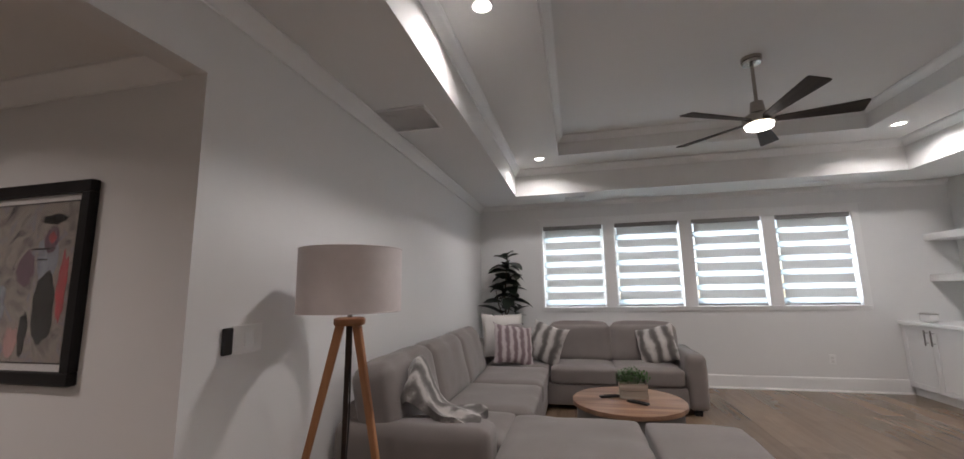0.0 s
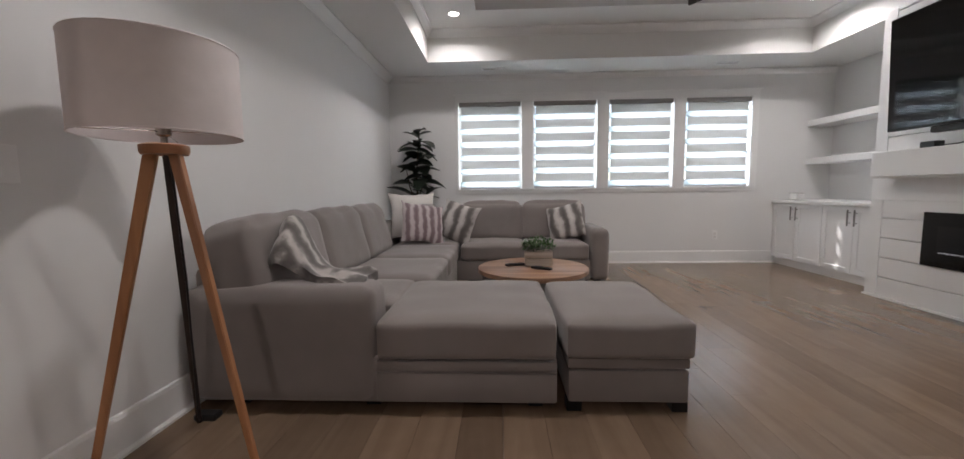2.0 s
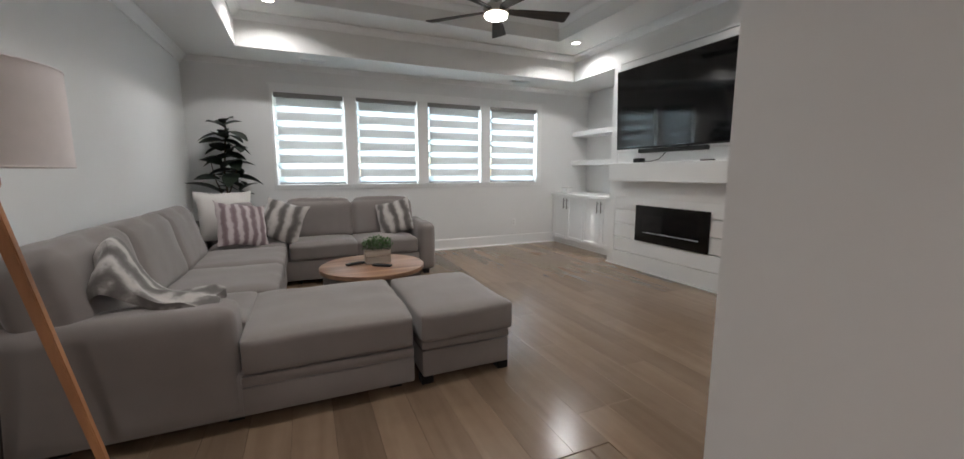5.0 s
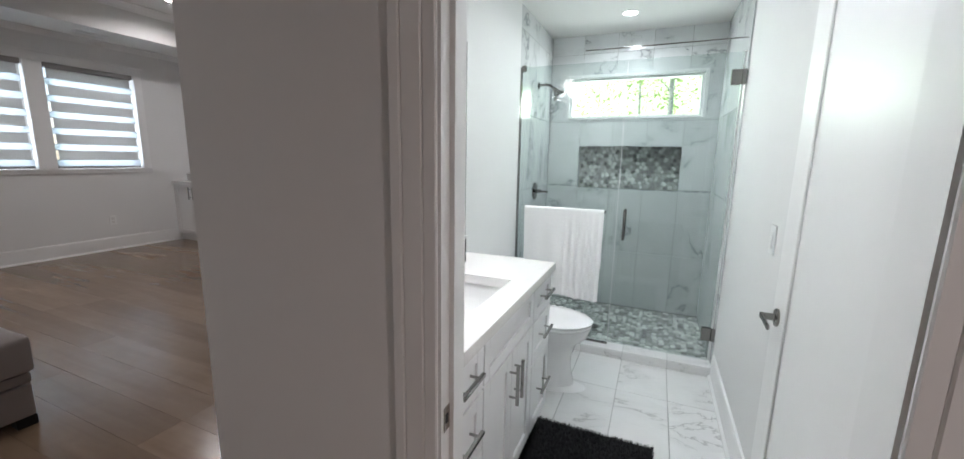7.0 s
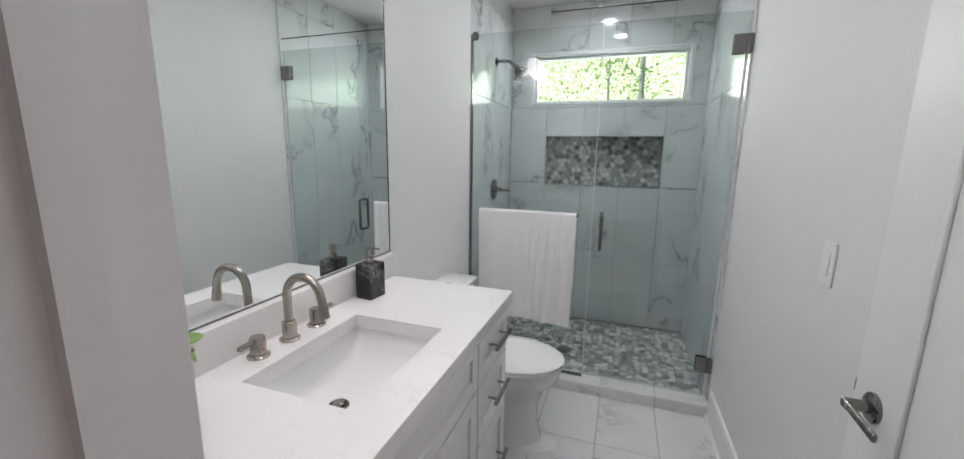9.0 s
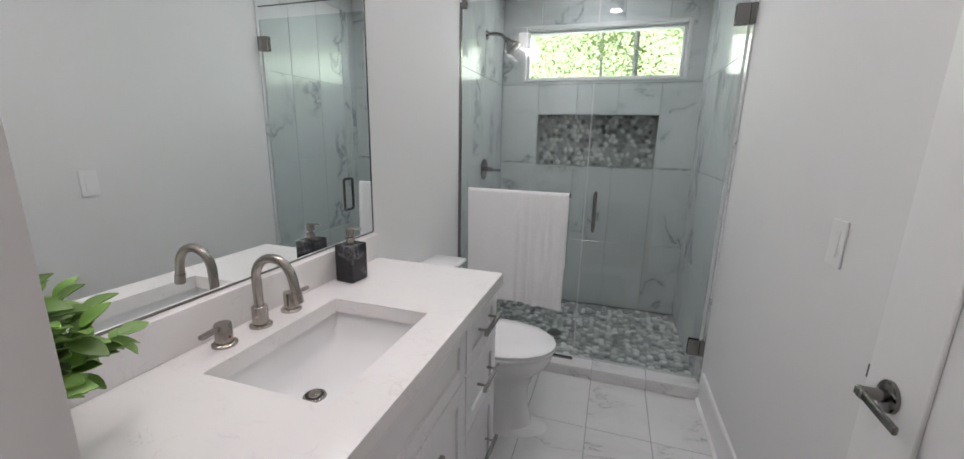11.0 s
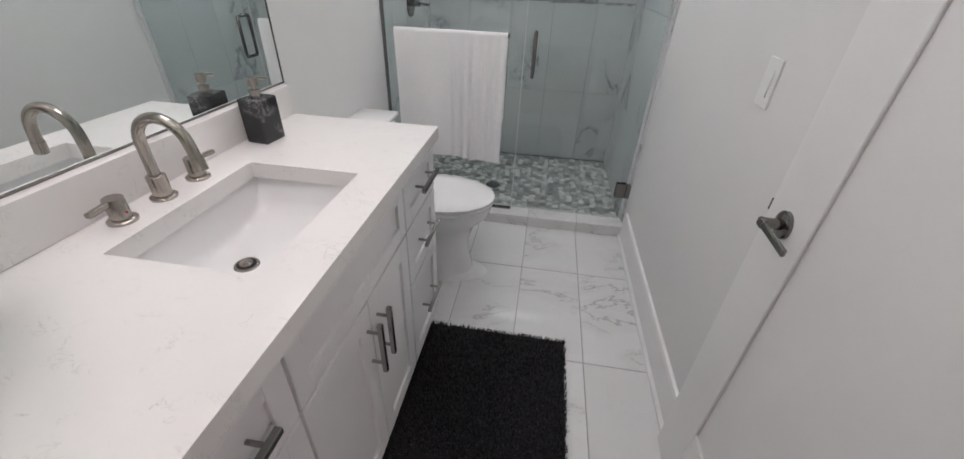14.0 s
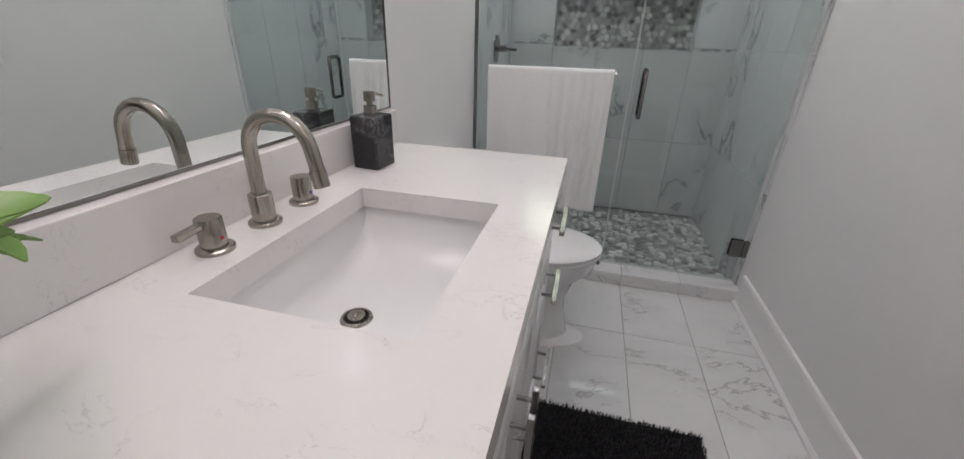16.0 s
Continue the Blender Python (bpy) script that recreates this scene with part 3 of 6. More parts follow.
# windows of the living room
for i in range(4):
    x0 = WIN_X0 + i * (WIN_W + WIN_GAP)
    x1, z0, z1 = x0 + WIN_W, WIN_Z0, WIN_Z1 + 0.06
    w = tagged(thing("window_1", (0, 0, 0), "", ""), "white window behind a closed striped blind", kind="structure")
    w.name = "window_%d" % (i + 1)
    part("window_frame", boxes((x0, x0 + 0.04, YW + 0.10, YW + 0.14, z0, z1), (x1 - 0.04, x1, YW + 0.10, YW + 0.14, z0, z1), (x0 + 0.04, x1 - 0.04, YW + 0.10, YW + 0.14, z0, z0 + 0.04), (x0 + 0.04, x1 - 0.04, YW + 0.10, YW + 0.14, z1 - 0.04, z1)), M["trim"], w)
    g = part("pane", bxm(x0 + 0.04, x1 - 0.04, YW + 0.118, YW + 0.122, z0 + 0.04, z1 - 0.04), M["pane"], w)
    g.visible_shadow = False
WX1 = WIN_X0 + 4 * WIN_W + 3 * WIN_GAP
flat = [(0.075, WIN_X0, YW - 0.014, YW, WIN_Z0 - 0.05, WIN_Z1 + 0.15), (WX1, WX1 + 0.085, YW - 0.014, YW, WIN_Z0 - 0.05, WIN_Z1 + 0.15), (0.075, WX1 + 0.085, YW - 0.018, YW, WIN_Z1 + 0.055, WIN_Z1 + 0.149), (0.05, WX1 + 0.11, YW - 0.03, YW, WIN_Z1 + 0.149, WIN_Z1 + 0.165),
        (0.075, WX1 + 0.085, YW - 0.03, YW, WIN_Z0 - 0.012, WIN_Z0 - 0.001), (0.075, WX1 + 0.085, YW - 0.016, YW, WIN_Z0 - 0.055, WIN_Z0 - 0.012)]
for i in range(3):
    x = WIN_X0 + WIN_W + i * (WIN_W + WIN_GAP)
    flat.append((x, x + WIN_GAP, YW - 0.014, YW, WIN_Z0, WIN_Z1 + 0.055))
structure("trim_windows", boxes(*flat, bevel=0.002), M["trim"], "flat white casing round the windows")

# blinds with grey and sheer bands
for i in range(4):
    x0 = WIN_X0 + i * (WIN_W + WIN_GAP) + 0.012
    x1 = x0 + WIN_W - 0.024
    b = thing("roller_blind", (x0, YW + 0.03, WIN_Z0), "closed zebra roller blind with grey and sheer bands in a window", "blind", "living room blinds")
    wd, top = x1 - x0, WIN_Z1 - WIN_Z0
    part("cassette", bxm(0, wd, -0.035, 0.035, top, top + 0.058, bevel=0.008), M["cassette"], b, "grey fabric-covered cassette")
    part("bottom_rail", bxm(0.004, wd - 0.004, -0.010, 0.010, 0.006, 0.03, bevel=0.004), M["cassette"], b)
    n = 6
    pitch = (top - 0.03) / n
    for k in range(n):
        za = 0.03 + k * pitch
        part("sheer_band", bxm(0.004, wd - 0.004, -0.001, 0.001, za, za + pitch * 0.40), M["sheer"], b, "glowing sheer band")
        part("grey_band", bxm(0.026, wd - 0.026, -0.0025, 0.0025, za + pitch * 0.40, za + pitch), M["blind"], b)

# bathroom window
bw = tagged(thing("window_5", (0, 0, 0), "", ""), "white framed bathroom window looking on trees", kind="structure")
fx0, fx1 = XS - 0.008, XS + 0.10
part("window_frame", boxes((fx0, fx1, BWY0, BWY0 + 0.028, BWZ0, BWZ1), (fx0, fx1, BWY1 - 0.028, BWY1, BWZ0, BWZ1), (fx0, fx1, BWY0 + 0.028, BWY1 - 0.028, BWZ0, BWZ0 + 0.02), (fx0, fx1, BWY0 + 0.028, BWY1 - 0.028, BWZ1 - 0.028, BWZ1), bevel=0.004), M["trim"], bw)
part("sash", boxes((fx0 + 0.04, fx1, BWY0 + 0.028, BWY0 + 0.052, BWZ0 + 0.02, BWZ1 - 0.028), (fx0 + 0.04, fx1, BWY1 - 0.052, BWY1 - 0.028, BWZ0 + 0.02, BWZ1 - 0.028), (fx0 + 0.04, fx1, BWY0 + 0.052, BWY1 - 0.052, BWZ0 + 0.02, BWZ0 + 0.036), (fx0 + 0.04, fx1, BWY0 + 0.052, BWY1 - 0.052, BWZ1 - 0.048, BWZ1 - 0.028), bevel=0.003), M["trim"], bw)
g = part("pane", bxm(XS + 0.07, XS + 0.074, BWY0 + 0.05, BWY1 - 0.05, BWZ0 + 0.034, BWZ1 - 0.046), M["pane"], bw)
g.visible_shadow = False

# bathroom doorway
structure("trim_door_jamb", boxes((XH0 - 0.002, XH1 + 0.002, DY1 - 0.018, DY1, 0, DZ), (XH0 - 0.002, XH1 + 0.002, DY0, DY0 + 0.018, 0, DZ), (XH0 - 0.002, XH1 + 0.002, DY0, DY1, DZ - 0.018, DZ), (XH0 + 0.035, XH0 + 0.06, DY1 - 0.030, DY1 - 0.018, 0, DZ - 0.018)), M["trim"], "white door jamb")
casing = [(XH1 + 0.002, XH1 + 0.014, DY0 - 0.065, DY0 + 0.006, 0, DZ + 0.09), (XH1 + 0.002, XH1 + 0.014, DY0 + 0.006, DY1 - 0.006, DZ - 0.006, DZ + 0.09)]
for ya, yb, t in ((-0.012, 0.020, 0.013), (0.020, 0.068, 0.015), (0.068, 0.095, 0.019)):
    casing += [(XH0 - t, XH0 - 0.002, DY1 + ya, DY1 + yb, 0, DZ + yb), (XH0 - t, XH0 - 0.002, DY0 - yb, DY0 - ya, 0, DZ + yb), (XH0 - t, XH0 - 0.002, DY0 - ya, DY1 + ya, DZ + ya, DZ + yb)]
structure("trim_door_casing", boxes(*casing, bevel=0.003), M["trim"], "flat white door casing")
sp = thing("strike_plate", (XH0 + 0.022, DY1 - 0.0185, 0.84), "brushed nickel strike plate set in the door jamb", "strike plate")
part("plate", bxm(-0.014, 0.014, -0.0015, 0.0, -0.03, 0.03, bevel=0.0006), M["nickel"], sp)
# dark block on the plate, painting the shade of its hole
part("hole", bxm(-0.006, 0.006, -0.0021, -0.0016, -0.012, 0.012), M["dark"], sp)


# ---- living room: fireplace and built-ins ----
CY0, CY1 = 2.35, 4.27
breast = structure("wall_fireplace", bxm(XC + 0.030, XA, CY0 + 0.001, CY1 - 0.001, 0, Z1), M["trim"], "white chimney breast clad in wide boards")
structure("baseboard_fireplace", boxes((XC - 0.012, XC + 0.0295, CY0 - 0.012, CY1 + 0.012, F, F + 0.016), (XC + 0.0295, 4.36, CY0 - 0.016, CY0 + 0.0005, F, F + 0.17), (XC + 0.0295, 4.36, CY1 - 0.0005, CY1 + 0.016, F, F + 0.17)), M["trim"], "white shoe moulding")
z = F + 0.017
while z < Z1 - 0.02:
    h = min(0.176, Z1 - 0.002 - z)
    part("board", bxm(XC, XC + 0.0295, CY0 + 0.12, CY1 - 0.12, z, z + h - 0.003, bevel=0.0035, seg=1), M["trim"], breast)
    z += 0.180
for ya, yb in ((CY0, CY0 + 0.1185), (CY1 - 0.1185, CY1)):
    part("corner_board", bxm(XC - 0.001, XC + 0.0295, ya, yb, F + 0.017, Z1 - 0.002, bevel=0.002, seg=1), M["trim"], breast)
part("panel", bxm(XC - 0.006, XC - 0.0003, CY0 + 0.02, CY1 - 0.02, 1.075, 1.264, bevel=0.002, seg=1), M["trim"], breast, "plain board under the mantel")
mantel = thing("mantel_shelf", (3.95, CY0, 1.28), "thick white box mantel under the television", "mantel")
part("beam", bxm(0, XC - 3.951, 0.0, CY1 - CY0 - 0.19, 0, 0.215, bevel=0.006), M["trim"], mantel)
part("shadow_strip", bxm(0.03, XC - 3.951, 0.04, CY1 - CY0 - 0.23, -0.015, -0.0005), M["trim"], mantel)

fp = thing("electric_fireplace", (XC - 0.02, 2.77, 0.552), "black glass-fronted electric fireplace set in the wall", "fireplace")
part("glass_front", bxm(0, 0.0185, 0, 1.0, 0, 0.437, bevel=0.006), M["fpglass"], fp)
part("flame_window", bxm(-0.0025, -0.0005, 0.10, 0.88, 0.10, 0.33, bevel=0.0008), M["screen"], fp, "darker viewing window")
bm = bmesh.new()
for k in range(70):
    r = 0.005 + 0.006 * random.random()
    bmesh.ops.create_icosphere(bm, subdivisions=1, radius=r, matrix=Matrix.Translation((-0.003, 0.12 + 0.0107 * k, 0.117 + 0.004 * random.random())) @ Matrix.Diagonal((0.4, 1.3, 0.7, 1)))
part("crystals", bm, mat("ember_glass", (0.5, 0.52, 0.55), 0.15, vary=0.3), fp, "row of pale glass chips")

tv = thing("television", (3.935, 2.375, 1.65), "large black flat television mounted over the mantel", "television")
tv.matrix_basis = pose(3.935, 2.375, 1.65, 0, -2.4, 0)
part("housing", bxm(0.004, 0.05, 0, 1.565, 0, 0.905, bevel=0.006), M["black"], tv)
part("screen", bxm(-0.001, 0.0035, 0.011, 1.554, 0.018, 0.894), M["screen"], tv, "glossy dark screen")
part("wall_mount", boxes((0.05, 0.19, 0.55, 0.62, 0.3, 0.62), (0.05, 0.19, 0.95, 1.02, 0.3, 0.62), (0.17, 0.212, 0.45, 1.12, 0.38, 0.54)), M["black"], tv)
sb = thing("soundbar", (3.94, 2.74, 1.58), "slim black soundbar hanging under the television", "soundbar")
part("bar", bxm(0, 0.07, 0, 0.86, 0.02, 0.068, bevel=0.012, seg=3), M["black"], sb)
for ya in (0.2, 0.62):
    part("bracket", bxm(0.03, 0.045, ya, ya + 0.03, 0.066, 0.10), M["black"], sb)
bx = thing("media_box", (4.03, 3.66, 1.4955), "small black media box on the mantel", "media box")
part("case", bxm(-0.04, 0.04, -0.055, 0.055, 0, 0.05, bevel=0.006), M["black"], bx)
bm = tube([(0.0, -0.055, 0.02), (-0.01, -0.12, 0.012), (-0.02, -0.2, 0.012), (0.0, -0.28, 0.03), (0.02, -0.33, 0.08), (0.03, -0.35, 0.11)], 0.004, 8)
part("cable", bm, M["black"], bx, smooth=True)
rm = thing("remote_control", (4.0, 2.75, 1.4955), "thin black remote control on the mantel", "remote control")
part("case", bxm(-0.02, 0.02, -0.07, 0.07, 0, 0.014, bevel=0.004), M["black"], rm)


def pull(bm_len, axis="Z", r=0.006, off=0.032):
    """Square bar pull with two round posts; the bar runs along its axis, posts go in +x."""
    bar, posts = bmesh.new(), []
    if axis == "Z":
        box(bar, -off - r, -off + r, -r, r, -bm_len / 2, bm_len / 2)
        for s in (-0.32, 0.32):
            posts.append(tube([(-off, 0, s * bm_len), (0, 0, s * bm_len)], r * 0.72, 8))
    else:
        box(bar, -off - r, -off + r, -bm_len / 2, bm_len / 2, -r, r)
        for s in (-0.32, 0.32):
            posts.append(tube([(-off, s * bm_len, 0), (0, s * bm_len, 0)], r * 0.72, 8))
    bmesh.ops.bevel(bar, geom=bar.edges[:], offset=0.001, segments=1, affect="EDGES")
    return bar, posts


def shaker(w, h, rail=0.06, t=0.02, inset=0.009):
    """Door front in the yz plane, its face at x = 0 and its back at t."""
    bm = bmesh.new()
    for d in ((0, t, 0, rail, 0, h), (0, t, w - rail, w, 0, h), (0, t, rail, w - rail, 0, rail), (0, t, rail, w - rail, h - rail, h)):
        box(bm, *d)
    bmesh.ops.bevel(bm, geom=bm.edges[:], offset=0.0012, segments=1, affect="EDGES")
    box(bm, inset, t - 0.001, rail - 0.001, w - rail + 0.001, rail - 0.001, h - rail + 0.001)
    return bm


def cabinet(y0, widths, group):
    """Base cabinet unit, its front at x = 4.36, with shaker doors and bar pulls."""
    w = sum(widths)
    c = thing("base_cabinet", (4.36, y0, F), "white shaker base cabinet with closed doors", "cabinet", group)
    part("body", bxm(0.021, XA - 4.361, 0.0005, w - 0.0005, 0.09, 0.815), M["cab"], c)
    part("plinth", bxm(0.045, XA - 4.40, 0.0005, w - 0.0005, 0, 0.089), M["cab"], c)
    y = 0.0
    for k, wd in enumerate(widths):
        d = part("door", shaker(wd - 0.005, 0.715), M["cab"], c, m=pose(0, y + 0.0025, 0.097))
        hy = wd - 0.045 if k % 2 == 0 else 0.04
        bar, posts = pull(0.17)
        h = part("handle", bar, M["steel"], d, "steel bar handle", m=pose(0, hy, 0.595))
        for p in posts:
            part("post", p, M["steel"], h)
        y += wd
    return c


cabinet(4.275, (0.417, 0.417), "built-in cabinets")
cabinet(5.110, (0.417, 0.417), "built-in cabinets")
cabinet(1.583, (0.382, 0.382), "built-in cabinets")
cabinet(0.79, (0.396, 0.396), "built-in cabinets")
for y0, y1 in ((CY1 + 0.001, YW - 0.002), (0.772, CY0 - 0.001)):
    solid("countertop", bxm(4.335, XA - 0.001, y0, y1, 0.996, 1.036, bevel=0.004), M["trim"], "white painted top along the built-in cabinets", "countertop", "cabinet tops")
    for zz in (1.50, 1.99):
        solid("floating_shelf", bxm(4.74, XA - 0.001, y0 + 0.001, y1 - 0.001, zz, zz + 0.08, bevel=0.004), M["trim"], "thick white floating shelf in an alcove, empty", "shelf", "alcove shelves")
sbox = thing("small_box", (4.52, 5.745, 1.0365), "small white lidded box with gold rim on the cabinet", "box")
part("body", bxm(-0.05, 0.05, -0.07, 0.07, 0, 0.086, bevel=0.014, seg=3), M["pot"], sbox, smooth=True)
part("rim", bxm(-0.051, 0.051, -0.071, 0.071, 0.0862, 0.0915, bevel=0.002), M["nickel"], sbox, "thin gold metal rim")
part("lid", bxm(-0.048, 0.048, -0.068, 0.068, 0.0917, 0.100, bevel=0.003), M["pot"], sbox)

# outlets, switch, vents
def outlet(at, turn, label):
    o = thing("wall_outlet", at, label, "outlet", turn=turn)
    part("plate", bxm(-0.036, 0.036, -0.006, 0, -0.06, 0.06, bevel=0.003), M["trim"], o)
    for zz in (-0.022, 0.022):
        part("socket", bxm(-0.016, 0.016, -0.008, -0.0062, zz - 0.015, zz + 0.015, bevel=0.0008), M["vent"], o)

outlet((3.604, YW - 0.0005, 0.561), 0, "white wall outlet on the window wall")
def switch(at, turn, gangs, label):
    o = thing("light_switch", at, label, "light switch", turn=turn)
    w = 0.036 + 0.046 * (gangs - 1) / 2 + 0.0
    part("plate", bxm(-w, w, -0.006, 0, -0.06, 0.06, bevel=0.003), M["trim"], o)
    for k in range(gangs):
        cx = (k - (gangs - 1) / 2) * 0.046
        part("rocker", prism([(-0.0105, -0.033), (-0.0062, -0.033), (-0.0062, 0.033), (-0.0075, 0.033)], "X", cx - 0.0165, cx + 0.0165), M["trim"], o)

switch((XL + 0.0005, 1.457, 1.302), 90, 3, "white triple rocker switch on the wall")
rem = thing("wall_remote", (XL + 0.0005, 1.347, 1.302), "small black remote holder beside the switch plate", "remote holder")
part("holder", bxm(0, 0.018, -0.024, 0.024, -0.055, 0.055, bevel=0.007, seg=3), M["black"], rem)
def ceiling_vent(cx, cy, w, d, n, label, backing):
    v = thing("ceiling_vent", (cx, cy, Z1 - 0.0005), label, "vent")
    part("frame", boxes((-w / 2, w / 2, -d / 2, -d / 2 + 0.02, -0.008, 0), (-w / 2, w / 2, d / 2 - 0.02, d / 2, -0.008, 0), (-w / 2, -w / 2 + 0.02, -d / 2 + 0.02, d / 2 - 0.02, -0.008, 0), (w / 2 - 0.02, w / 2, -d / 2 + 0.02, d / 2 - 0.02, -0.008, 0)), M["trim"], v)
    # no duct is modelled; the backing colour sets how shaded the slots look
    part("backing", bxm(-w / 2 + 0.02, w / 2 - 0.02, -d / 2 + 0.02, d / 2 - 0.02, -0.0018, -0.0002), backing, v, "flat sheet behind the slats in place of a shaded duct")
    me = finish(bxm(-w / 2 + 0.02, w / 2 - 0.02, -0.004, 0.004, -0.001, 0.001), "slat", M["trim"])
    for k in range(n):
        shared("slat", me, v, pose(0, -d / 2 + 0.02 + (k + 0.5) * (d - 0.04) / n, -0.005, 35))

ceiling_vent(-0.58, 2.57, 0.40, 0.40, 16, "large white return air grille in the soffit", M["vent"])
ceiling_vent(0.60, 5.62, 0.30, 0.10, 4, "small white air vent in the soffit by the windows", M["vent_shade"])
ceiling_vent(3.50, 5.62, 0.30, 0.10, 4, "small white air vent in the soffit by the windows", M["vent_shade"])

def downlight(x, y, z, bulb):
    d = thing("downlight", (x, y, z), "lit round recessed downlight with white trim", "downlight", "recessed lights")
    part("trim_ring", lathe([(0.068, -0.001), (0.068, -0.006), (0.06, -0.008), (0.053, -0.006), (0.053, -0.001)], 32), M["trim"], d, smooth=True)
    part("diffuser", lathe([(0, -0.004), (0.0525, -0.004), (0.0525, -0.002)], 32), bulb, d, "glowing diffuser")

for x, y in CANS:
    downlight(x, y, Z2, M["bulb"])
# fixtures for the added, unseen hall lamps
for x, y, z, watts in ADDED_HALLCANS:
    downlight(x, y, z, M["bulb"])
for x, y in BATHCANS:
    downlight(x, y, ZB, M["bulb_white"])

# ceiling fan
fan = thing("ceiling_fan", (FANX, FANY, Z3), "dark five-bladed ceiling fan with a lit lamp, standing still", "ceiling fan")
part("canopy", lathe([(0, 0), (0.075, 0), (0.075, -0.028), (0.068, -0.030), (0.068, -0.036), (0.072, -0.038), (0.066, -0.055), (0.02, -0.062), (0, -0.062)], 32), M["nickel"], fan, "brushed nickel canopy", True)
part("downrod", lathe([(0, -0.06), (0.013, -0.06), (0.013, -0.40), (0, -0.40)], 16), M["nickel"], fan, smooth=True)
part("motor", lathe([(0, -0.385), (0.045, -0.385), (0.056, -0.475), (0.10, -0.50), (0.115, -0.52), (0.115, -0.565), (0.10, -0.575), (0, -0.575)], 36), M["nickel"], fan, "brushed nickel motor housing", True)
part("light", lathe([(0, -0.615), (0.06, -0.612), (0.095, -0.60), (0.102, -0.576), (0, -0.576)], 36), M["bulb"], fan, "glowing round diffuser", True)
bm = bmesh.new()
prof = [(0.09, 0.036), (0.16, 0.042), (0.30, 0.055), (0.655, 0.082), (0.672, 0.078), (0.676, 0.06)]
top = [bm.verts.new((x, y, 0.004)) for x, y in prof] + [bm.verts.new((x, -y * 0.8, 0.004)) for x, y in prof[::-1]]
bm.faces.new(top)
ex = bmesh.ops.extrude_face_region(bm, geom=bm.faces[:])
for v in ex["geom"]:
    if isinstance(v, bmesh.types.BMVert):
        v.co.z -= 0.008
bmesh.ops.recalc_face_normals(bm, faces=bm.faces[:])
blade = finish(bm, "blade", M["blade"])
for k, a in enumerate((-11, 61, 133, 205, 277)):
    shared("blade", blade, fan, pose(0, 0, -0.54, 0, 0, a) @ pose(0, 0, 0, -13))

# ---- sofa ----
sofa = thing("sectional_sofa", (0, 0, F), "large grey fabric sectional sofa with a chaise end", "sofa")
Y0 = 2.07
SL = XL + 0.035
def sofa_part(name, bm, m, label=""):
    return part(name, bm, M["sofa"], sofa, label, True, m)

part("base", bxm(SL, 0.92, Y0 + 0.02, 2.95, 0.05, 0.27, bevel=0.015), M["sofa"], sofa, smooth=True)
part("base", bxm(SL, 0.20, 2.951, 4.65, 0.05, 0.27, bevel=0.015), M["sofa"], sofa, smooth=True)
part("base", bxm(SL, 1.64, 4.651, 5.50, 0.05, 0.27, bevel=0.015), M["sofa"], sofa, smooth=True)
part("skirt_band", bxm(0.095, 0.918, Y0 + 0.008, Y0 + 0.04, 0.06, 0.200, bevel=0.008), M["sofa"], sofa, smooth=True)
part("skirt_band", bxm(0.095, 0.918, Y0 + 0.002, Y0 + 0.04, 0.212, 0.258, bevel=0.010), M["sofa"], sofa, smooth=True)
sofa_part("armrest", cushion(0.09 - SL, 0.25, 0.54, 0.008, 0.055), pose((SL + 0.09) / 2, Y0 + 0.125, 0.05))
sofa_part("armrest", cushion(0.20, 0.85, 0.555, 0.008, 0.055), pose(1.735, 5.04, 0.05))
sofa_part("back_frame", cushion(0.20, 3.30, 0.63, 0.0, 0.05), pose(SL + 0.10, 3.80, 0.05))
sofa_part("back_frame", cushion(2.3, 0.18, 0.68, 0.0, 0.05), pose(0.48, 5.42, 0.05))
sofa_part("seat_cushion", cushion(0.82, 0.86, 0.185, 0.014, 0.032), pose(0.51, Y0 + 0.42, 0.262), "long chaise cushion")
sofa_part("seat_cushion", cushion(0.66, 0.60, 0.185, 0.012, 0.030), pose(-0.225, 2.645, 0.262))
for y in (3.38, 4.225):
    sofa_part("seat_cushion", cushion(0.72, 0.845, 0.185, 0.018, 0.042), pose(-0.145, y, 0.262))
sofa_part("seat_cushion", cushion(0.72, 0.85, 0.185, 0.015, 0.042), pose(-0.155, 5.03, 0.262), "corner seat cushion")
for x in (0.59, 1.27):
    sofa_part("seat_cushion", cushion(0.70, 0.72, 0.185, 0.018, 0.042), pose(x, 4.99, 0.262))
for k, (y, w) in enumerate(((2.535, 0.83), (3.31, 0.74), (4.06, 0.76))):
    sofa_part("back_cushion", cushion(0.25, w, 0.475, 0.036, 0.06, 18), pose(SL + 0.265, y, 0.41, 0, -12 - k, (2, -1.5, 1)[k]))
sofa_part("back_cushion", cushion(0.46, 0.24, 0.42, 0.03, 0.06), pose(-0.33, 5.20, 0.43, 9, 0, 0))
for x in (0.57, 1.31):
    sofa_part("back_cushion", cushion(0.745, 0.22, 0.46, 0.034, 0.07, 18), pose(x, 5.21, 0.415, -10, 0, 0))
